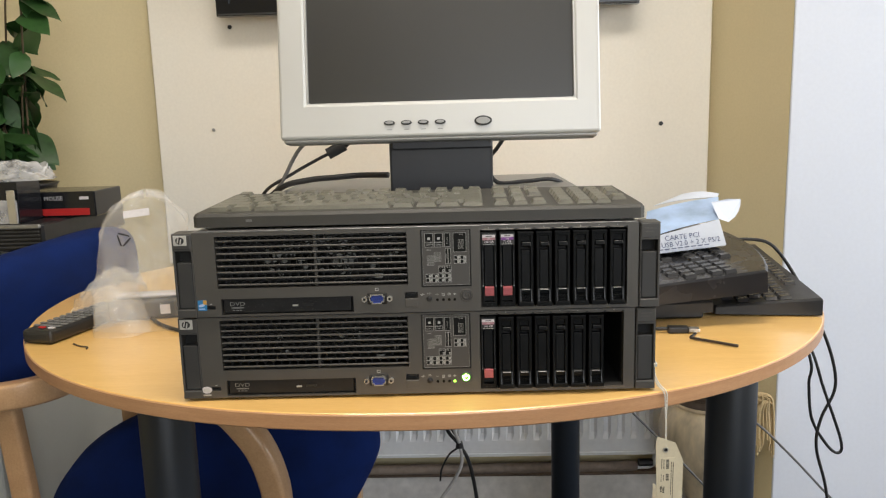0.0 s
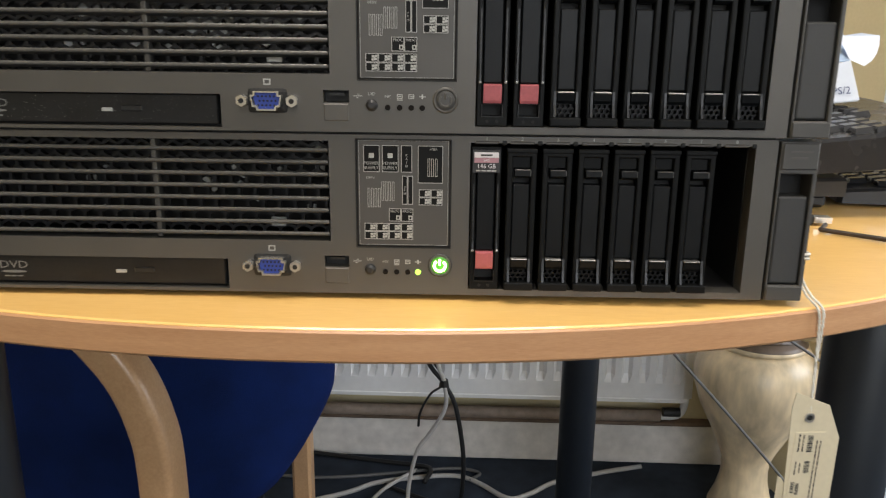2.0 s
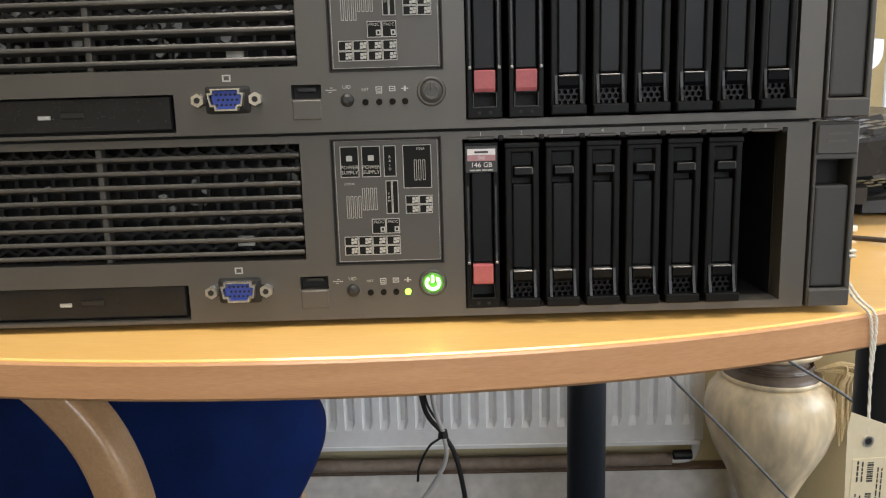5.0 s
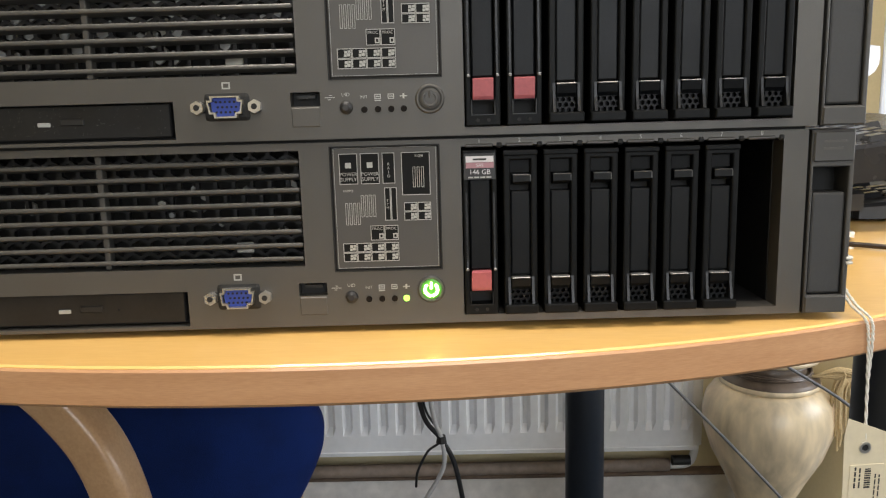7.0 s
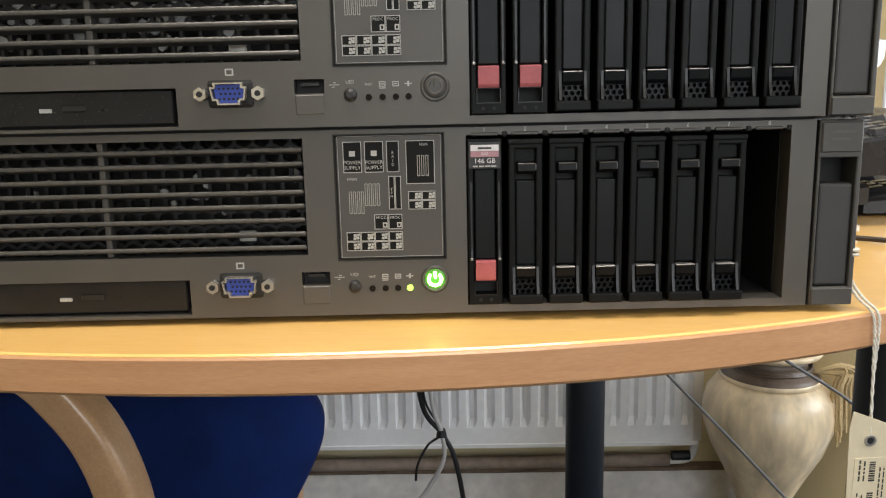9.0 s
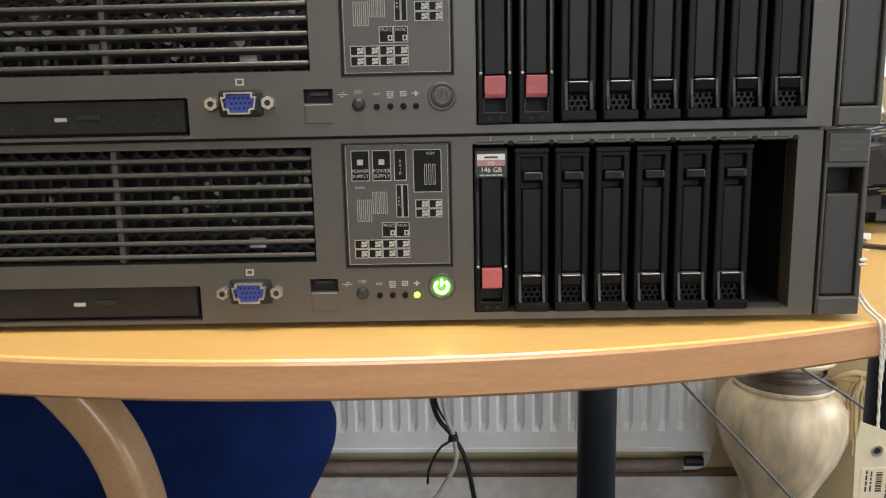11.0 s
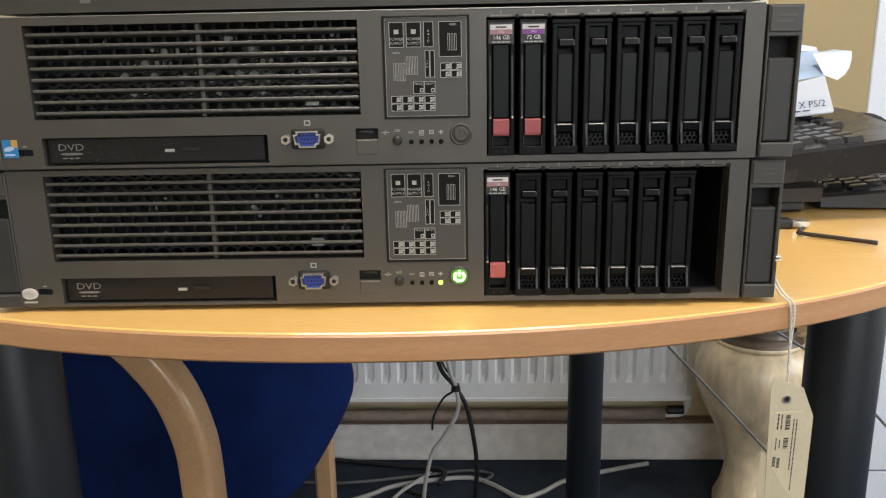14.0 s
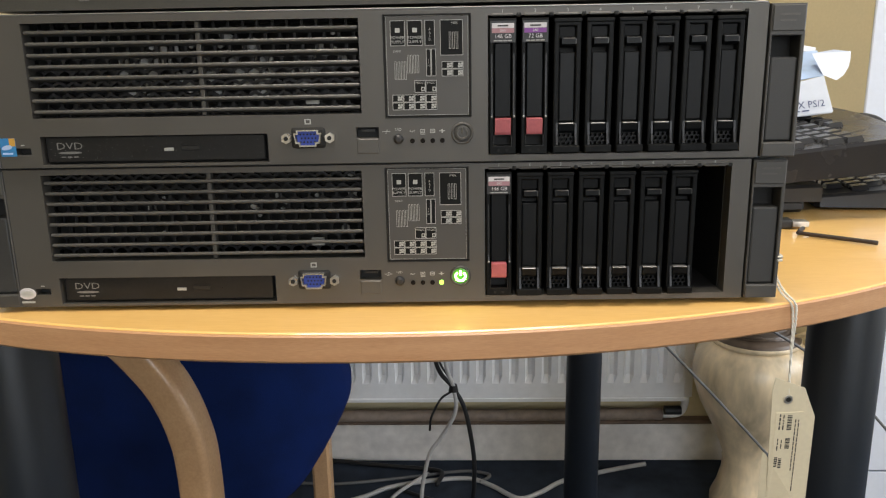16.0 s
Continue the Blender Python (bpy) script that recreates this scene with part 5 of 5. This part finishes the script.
part("body", B(-0.055, 0.055, -0.025, 0.025, 0, 0.030, bevel=0.006, seg=3), M["grip"], psu)
part("rating_label", B(0.018, 0.032, -0.0256, -0.0251, 0.008, 0.022), M["label_white"], psu)
thing("foam_strip", "pale white foam strip lying on the packed adapter", "packing", at=pose(-0.405, 1.10, TABLE + 0.0308, 0, 0, 10), bm=B(-0.058, 0.058, -0.012, 0.012, 0, 0.006, bevel=0.002), material=M["label_white"])
wire("power_lead", [(-0.262, 1.23, TABLE + 0.004), (-0.36, 1.238, TABLE + 0.004), (-0.434, 1.225, TABLE + 0.004), (-0.452, 1.180, TABLE + 0.004), (-0.449, 1.135, TABLE + 0.004), (-0.425, 1.150, TABLE + 0.004), (-0.39, 1.19, TABLE + 0.005), (-0.32, 1.20, TABLE + 0.004), (-0.262, 1.19, TABLE + 0.004)], 0.0035, M["cable"], "black power lead coiled beside the servers")
wire("power_lead", [(-0.38, 1.262, TABLE + 0.0035), (-0.437, 1.195, TABLE + 0.0100), (-0.427, 1.121, TABLE + 0.0035), (-0.393, 1.060, TABLE + 0.0035), (-0.358, 1.022, TABLE + 0.0035), (-0.310, 0.990, TABLE + 0.0035), (-0.2465, 0.975, TABLE + 0.0035)], 0.0026, M["cable"], "thin black lead curving to the servers")

# cables behind the monitor
wire("monitor_cable", [(-0.062, 1.18, TOP + 0.0200), (-0.11, 1.20, TOP + 0.019), (-0.151, 1.2, 0.911), (-0.19, 1.20, 0.908), (-0.235, 1.20, 0.896), (-0.275, 1.21, 0.85), (-0.31, 1.22, TABLE + 0.006), (-0.33, 1.25, TABLE + 0.006)], 0.0045, M["cable"], "thick black monitor cable draped over the server")
wire("monitor_cable", [(-0.12, 1.10, 1.02), (-0.16, 1.16, 0.985), (-0.20, 1.19, 0.955), (-0.232, 1.2, 0.905), (-0.27, 1.21, 0.85), (-0.29, 1.26, TABLE + 0.006)], 0.003, M["cable_g"], "grey cable dropping behind the monitor")
vc = thing("video_cable", "black video cable with moulded ferrite behind monitor", "cable")
part("lead", sweep([(-0.09, 1.10, 1.0), (-0.125, 1.19, 0.961), (-0.165, 1.2, 0.944), (-0.215, 1.2, 0.918), (-0.26, 1.2, 0.890), (-0.28, 1.22, 0.84), (-0.30, 1.28, TABLE + 0.006)], ring_section(0.0026)), M["cable"], vc, smooth=True)
part("ferrite", C((0, 0, 0), 0.0088, 0.030, axis="x", seg=16), M["black"], vc, at=pose(-0.143, 1.197, 0.9545, 0, -27, 10))
wire("mains_cable", [(0.085, 1.02, 1.01), (0.112, 1.12, 0.975), (0.106, 1.18, 0.953), (0.092, 1.2, 0.93), (0.104, 1.2, TOP + 0.0035), (0.15, 1.20, TOP + 0.0035), (0.195, 1.21, TOP + 0.0035), (0.228, 1.26, 0.87), (0.2465, 1.32, 0.79), (0.2475, 1.40, TABLE + 0.006)], 0.0032, M["cable"], "black mains cable curving down behind the monitor")


# ---------------------------------------------------------------- chairs
def cushion(outline_pts, thick, puff, at=None):
    """A padded slab in the xz plane with rounded borders."""
    path = smooth_path(outline_pts + outline_pts[:1], 6)[:-1]
    cx, cz = sum(p.x for p in path) / len(path), sum(p.z for p in path) / len(path)
    bm = bmesh.new()
    rings = []
    for s, y in ((0.35, -puff), (0.72, -puff * 0.75), (0.92, -puff * 0.2), (0.985, thick * 0.2), (1.0, thick * 0.5), (0.985, thick * 0.8), (0.92, thick), (0.5, thick + puff * 0.2)):
        rings.append([bm.verts.new((cx + (p.x - cx) * s, y, cz + (p.z - cz) * s)) for p in path])
    for a, b in zip(rings, rings[1:]):
        for i in range(len(a)):
            bm.faces.new((a[i], a[(i + 1) % len(a)], b[(i + 1) % len(a)], b[i]))
    bm.faces.new(rings[0][::-1])
    bm.faces.new(rings[-1])
    bmesh.ops.recalc_face_normals(bm, faces=bm.faces)
    return bm


ARM = round_rect(0.036, 0.026, 0.006)
ch = thing("armchair", "royal blue upholstered armchair with bent beech arms under table", "chair")
part("upholstery", cushion([(-0.73, 0, 0.28), (-0.703, 0, 0.353), (-0.637, 0, 0.430), (-0.551, 0, 0.477), (-0.42, 0, 0.497), (-0.23, 0, 0.499), (-0.162, 0, 0.490), (-0.126, 0, 0.468), (-0.109, 0, 0.430), (-0.122, 0, 0.38), (-0.175, 0, 0.285), (-0.225, 0, 0.240), (-0.30, 0, 0.205), (-0.48, 0, 0.19), (-0.66, 0, 0.21)], 0.09, 0.02), M["fabric"], ch, "royal blue woven cover", smooth=True, at=Matrix.Translation((0, 1.27, 0)))
for x, y0 in ((-0.2175, 1.0),):
    part("arm", sweep([(x - 0.24, y0 + 0.05, 0.652), (x - 0.16, y0 + 0.02, 0.649), (x - 0.105, y0, 0.637), (x - 0.066, y0, 0.613), (x - 0.041, y0, 0.586), (x - 0.020, y0, 0.554), (x - 0.006, y0, 0.514), (x, y0, 0.47), (x + 0.001, y0, 0.36), (x, y0, 0.18), (x, y0, 0.0)], round_rect(0.035, 0.037, 0.007), up=(0, -1, 0)), M["beech"], ch, "bent laminated beech arm and leg", smooth=True)
part("front_rail", B(-0.66, -0.246, 1.0, 1.022, 0.372, 0.412, bevel=0.005, seg=2), M["beech"], ch)
part("rear_leg", B(-0.185, -0.157, 1.365, 1.395, 0.0, 0.36, bevel=0.004), M["beech"], ch)
part("rear_leg", B(-0.66, -0.632, 1.365, 1.395, 0.0, 0.36, bevel=0.004), M["beech"], ch)

ch2 = thing("armchair", "royal blue upholstered armchair with beech frame beside the table", "chair", at=pose(-0.705, 1.13, 0.014, 0, 0, 62))
part("backrest", cushion([(-0.24, 0, 0.545), (-0.25, 0, 0.66), (-0.235, 0, 0.706), (-0.15, 0, 0.745), (0.0, 0, 0.772), (0.15, 0, 0.794), (0.27, 0, 0.804), (0.318, 0, 0.775), (0.32, 0, 0.66), (0.30, 0, 0.545)], 0.055, 0.018), M["fabric"], ch2, "royal blue padded back", smooth=True)
part("seat", B(-0.24, 0.0, 0.08, 0.45, 0.30, 0.375, bevel=0.03, seg=4), M["fabric"], ch2, smooth=True)
near_arm = part("arm", sweep([(-0.80, 0.0, 0.575), (-0.70, 0.0, 0.590), (-0.605, 0.02, 0.598), (-0.575, 0.08, 0.596), (-0.575, 0.20, 0.585), (-0.590, 0.30, 0.56), (-0.598, 0.335, 0.51), (-0.600, 0.345, 0.25), (-0.600, 0.345, 0.0)], round_rect(0.040, 0.030, 0.006), up=(0, -1, 0)), M["beech"], ch2, "bent laminated beech arm and leg", smooth=True, at=pose(-0.705, 1.13, 0.014, 0, 0, 62).inverted() @ pose(0, 1.06, 0.014))
part("rear_leg", sweep([(-0.600, 0.03, -0.014), (-0.622, 0.03, 0.29), (-0.633, 0.03, 0.43), (-0.6425, 0.03, 0.55), (-0.646, 0.03, 0.59)], round_rect(0.034, 0.026, 0.006), up=(0, -1, 0)), M["beech"], ch2, smooth=True, at=pose(-0.705, 1.13, 0.014, 0, 0, 62).inverted() @ pose(0, 1.06, 0.014))


# ---------------------------------------------------------------- vase
vx, vy = 0.594, 1.68
va = thing("vase", "large cream glazed floor vase with raffia round its neck", "vase")
part("body", lathe([(0.052, 0.0), (0.060, 0.006), (0.060, 0.020), (0.050, 0.045), (0.043, 0.075), (0.041, 0.098), (0.0425, 0.104), (0.041, 0.11), (0.050, 0.135), (0.068, 0.175), (0.092, 0.222), (0.105, 0.262), (0.108, 0.290), (0.102, 0.318), (0.088, 0.338), (0.072, 0.348)], 56, (vx, vy, 0)), M["vase"], va, smooth=True)
part("shoulder_ring", lathe([(0.078, 0.343), (0.083, 0.348), (0.080, 0.354), (0.070, 0.356)], 48, (vx, vy, 0)), M["vase"], va, smooth=True)
part("neck", lathe([(0.0795, 0.345), (0.0805, 0.3545), (0.074, 0.360), (0.062, 0.366), (0.058, 0.374), (0.064, 0.386)], 48, (vx, vy, 0)), M["vase_dark"], va, "brown glazed neck", smooth=True)
part("rim", lathe([(0.060, 0.384), (0.078, 0.392), (0.082, 0.398), (0.078, 0.402), (0.060, 0.396)], 48, (vx, vy, 0)), M["vase"], va, smooth=True)
rnd = random.Random(11)
for cx, n in ((vx + 0.104, 34),):
    knot = bmesh.new()
    for k in range(n):
        a = rnd.uniform(0, 6.28)
        dx, dy = 0.016 * math.cos(a), 0.012 * math.sin(a)
        long = rnd.uniform(0.05, 0.11)
        sweep([(vx + (cx - vx) * 0.55, vy - 0.035, 0.365), (cx + dx * 0.6, vy - 0.05 + dy, 0.368 + rnd.uniform(-0.005, 0.012)), (cx + dx * 1.3, vy - 0.055 + dy, 0.345), (cx + dx * 1.5, vy - 0.055 + dy * 2, 0.345 - long)], ring_section(0.0020, 5), steps=4, bm=knot)
    tagged(part("raffia_tassel", knot, M["raffia"], va, "dry straw coloured tassel"), kind="stuff")
band = bmesh.new()
for k in range(3):
    sweep([(vx + 0.0665 * math.cos(t), vy + 0.0665 * math.sin(t), 0.366 + 0.003 * k + 0.002 * math.sin(3 * t + k)) for t in [i * 0.5236 for i in range(13)]], ring_section(0.0018, 5), steps=3, bm=band)
part("raffia_band", band, M["vase_dark"], va, "dark twisted cord round the neck")

# ---------------------------------------------------------------- cables under the table
wire("grey_lead", [(0.12, 1.47, 0.699), (0.25, 1.455, 0.552), (0.344, 1.45, 0.448), (0.45, 1.45, 0.335), (0.564, 1.45, 0.207), (0.65, 1.45, 0.10), (0.72, 1.46, 0.006), (0.76, 1.48, 0.004)], 0.0022, M["cable_g"], "thin grey lead slanting down under the table")
wire("grey_lead", [(0.30, 1.46, 0.699), (0.40, 1.45, 0.54), (0.508, 1.45, 0.462), (0.608, 1.45, 0.396), (0.679, 1.45, 0.328), (0.750, 1.45, 0.250), (0.83, 1.46, 0.16), (0.91, 1.48, 0.03), (0.96, 1.50, 0.004)], 0.0022, M["cable_g"], "thin grey lead slanting past the vase")
wire("black_lead", [(-0.02, 1.60, 0.699), (-0.012, 1.61, 0.45), (-0.001, 1.62, 0.326), (0.029, 1.62, 0.278), (0.050, 1.62, 0.235), (0.0645, 1.62, 0.154), (0.0667, 1.62, 0.096), (0.06, 1.64, 0.03), (0.03, 1.67, 0.005), (-0.02, 1.69, 0.004), (-0.09, 1.73, 0.004)], 0.0042, M["cable"], "black mains lead hanging below the table")
wire("black_lead", [(0.0, 1.60, 0.699), (0.0, 1.61, 0.43), (0.003, 1.622, 0.335), (0.030, 1.622, 0.280), (0.006, 1.622, 0.255), (-0.012, 1.62, 0.22), (-0.016, 1.625, 0.19)], 0.0022, M["cable"], "thin black lead knotted below the table")
wire("white_lead", [(-0.01, 1.60, 0.699), (0.012, 1.615, 0.36), (0.030, 1.617, 0.279), (0.032, 1.617, 0.23), (0.005, 1.615, 0.18), (-0.016, 1.61, 0.150), (-0.030, 1.61, 0.09), (-0.0345, 1.60, 0.044), (-0.038, 1.58, 0.005), (-0.045, 1.52, 0.0036)], 0.0038, M["cable_w"], "pale grey lead hanging below the table")
thing("cable_knot", "small black cable tie knot under the table", "cable tie", bm=C((0.0295, 1.620, 0.278), 0.0095, 0.012, axis="z", seg=10, r2=0.007), material=M["black"])
wire("white_lead", [(-0.32, 1.62, 0.004), (-0.167, 1.695, 0.004), (-0.11, 1.735, 0.004), (-0.032, 1.760, 0.004), (0.052, 1.771, 0.004), (0.10, 1.745, 0.004), (0.155, 1.695, 0.004), (0.20, 1.715, 0.004), (0.254, 1.76, 0.004), (0.35, 1.80, 0.004), (0.44, 1.83, 0.004)], 0.0048, M["cable_w"], "pale grey lead lying across the carpet")
wire("white_lead", [(-0.37, 1.76, 0.004), (-0.22, 1.75, 0.004), (-0.07, 1.775, 0.0045), (0.045, 1.80, 0.004), (0.10, 1.785, 0.004), (0.08, 1.755, 0.0045)], 0.0034, M["cable_g"], "grey lead lying across the carpet")
wire("white_lead", [(-0.14, 1.57, 0.004), (-0.10, 1.68, 0.011), (-0.06, 1.74, 0.012), (-0.03, 1.79, 0.004)], 0.0038, M["cable_w"], "pale grey lead crossing others on carpet")
wire("black_lead", [(-0.47, 1.838, 0.02), (-0.32, 1.835, 0.018), (-0.238, 1.838, 0.008), (-0.109, 1.818, 0.006), (-0.034, 1.806, 0.006), (0.0, 1.78, 0.012), (-0.01, 1.73, 0.013)], 0.0048, M["cable"], "thick black lead lying along the skirting")

# ---------------------------------------------------------------- cabinet and clutter in the corner
cb = thing("filing_cabinet", "pale grey steel filing cabinet with drawers", "cabinet")
part("body", B(-1.30, -0.816, 1.345, 1.865, 0.0, 0.759, bevel=0.004), M["cab"], cb)
for z0, z1 in ((0.03, 0.44), (0.448, 0.73)):
    dr = part("drawer", B(-1.295, -0.821, 1.327, 1.3445, z0, z1, bevel=0.003), M["cab"], cb)
    part("handle", B(-1.12, -1.00, 1.317, 1.3265, z1 - 0.05, z1 - 0.03, bevel=0.003), M["steel"], dr)
part("worktop", B(-1.31, -0.806, 1.325, 1.868, 0.7595, 0.781, bevel=0.003), M["cab"], cb)
pc = thing("desktop_computer", "black low desktop computer with ribbed front on the cabinet", "computer")
part("case", B(-1.10, -0.700, 1.345, 1.68, 0.7815, 0.831, bevel=0.004), M["black"], pc)
part("trim", B(-1.10, -0.702, 1.336, 1.3445, 0.823, 0.831, bevel=0.002), M["steel"], pc, "bright metal trim strip")
for k in range(5):
    part("rib", B(-1.09, -0.706, 1.339, 1.3445, 0.788 + 0.007 * k, 0.7915 + 0.007 * k, bevel=0.001), M["grip"], pc)
bx = thing("mouse_box", "black carton with a red stripe lying on the computer", "carton")
part("carton", B(-0.790, -0.643, 1.432, 1.545, 0.8315, 0.8795, bevel=0.002), M["tv"], bx)
part("stripe", B(-0.788, -0.655, 1.4305, 1.4318, 0.8350, 0.8480), M["red"], bx, "red printed stripe")
part("print_bar", B(-0.672, -0.655, 1.4308, 1.4318, 0.8645, 0.8700), M["label_white"], bx)
text("MOUSE", 0.0110, -0.722, 0.8670, 1.4306, M["label_white"], bx)
cu = thing("holder", "black and clear plastic holder standing on the computer", "holder", at=pose(-0.036, 0, 0))
part("cup", plate(-0.81, -0.706, 0.8315, 0.906, [(-0.80, -0.722, 0.838, 0.872)], 1.350, 1.425), M["tv"], cu)
part("front", B(-0.808, -0.708, 1.3455, 1.3495, 0.8318, 0.874, bevel=0.001), M["bubble"], cu)
part("edge", B(-0.7225, -0.7075, 1.342, 1.3450, 0.8318, 0.892, bevel=0.001), M["chrome"], cu, "bright edge strip")
pk = thing("bubble_pack", "clouded plastic packet lying on top of the carton", "packet")
part("film", polythene("film", "", (-0.775, 1.40, 0.9065), 0.072, 0.05, 0.030, 21.0, M["bubble"], crease=0.45), M["bubble"], pk, smooth=True)


def plant():
    pl = thing("plant", "artificial plant with glossy green leaves in a pot", "plant")
    bx0, by0 = -0.88, 1.60
    part("pot", lathe([(0.055, 0.7815), (0.07, 0.88), (0.075, 0.885), (0.066, 0.886), (0.06, 0.86)], 32, (bx0, by0, 0)), M["black"], pl, smooth=True)
    me = []
    for v in range(3):
        bm = bmesh.new()
        L, W = 0.072 + 0.008 * v, 0.026 + 0.003 * v
        n = 8
        mid, lf, rt = [], [], []
        for i in range(n + 1):
            t = i / n
            w = W * math.sin(math.pi * min(1, t * 0.96 + 0.03)) ** 0.8 * (1.15 - 0.45 * t)
            droop = -0.018 * t * t - 0.004 * v * t
            wav = 0.0025 * math.sin(9 * t + v)
            mid.append(bm.verts.new((0, L * t, droop)))
            lf.append(bm.verts.new((-w, L * t, droop + 0.005 * (w / W) + wav)))
            rt.append(bm.verts.new((w, L * t, droop + 0.005 * (w / W) - wav)))
        for i in range(n):
            bm.faces.new((lf[i], mid[i], mid[i + 1], lf[i + 1]))
            bm.faces.new((mid[i], rt[i], rt[i + 1], mid[i + 1]))
        me.append(to_mesh("leaf", bm, M["leaf"], smooth=True))
    rnd = random.Random(4)
    for s in range(11):
        a = rnd.uniform(0, 6.28)
        tip = Vector((bx0 + rnd.uniform(-0.12, 0.105), by0 + rnd.uniform(-0.20, 0.06), rnd.uniform(0.98, 1.42)))
        p0 = Vector((bx0 + 0.02 * math.cos(a), by0 + 0.02 * math.sin(a), 0.84))
        pm = (p0 + tip) / 2 + Vector((0.0, 0.0, 0.06))
        part("stem", sweep([p0, pm, tip], ring_section(0.0022, 6)), M["stem"], pl, smooth=True)
        path = smooth_path([p0, pm, tip], 8)
        for k in range(12):
            q = path[rnd.randint(4, len(path) - 1)]
            share("leaf", rnd.choice(me), pl, Matrix.Translation(q) @ Euler((radians(rnd.uniform(-75, 10)), radians(rnd.uniform(-40, 40)), rnd.uniform(0, 6.28))).to_matrix().to_4x4() @ Matrix.Scale(rnd.uniform(0.75, 1.1), 4))


plant()
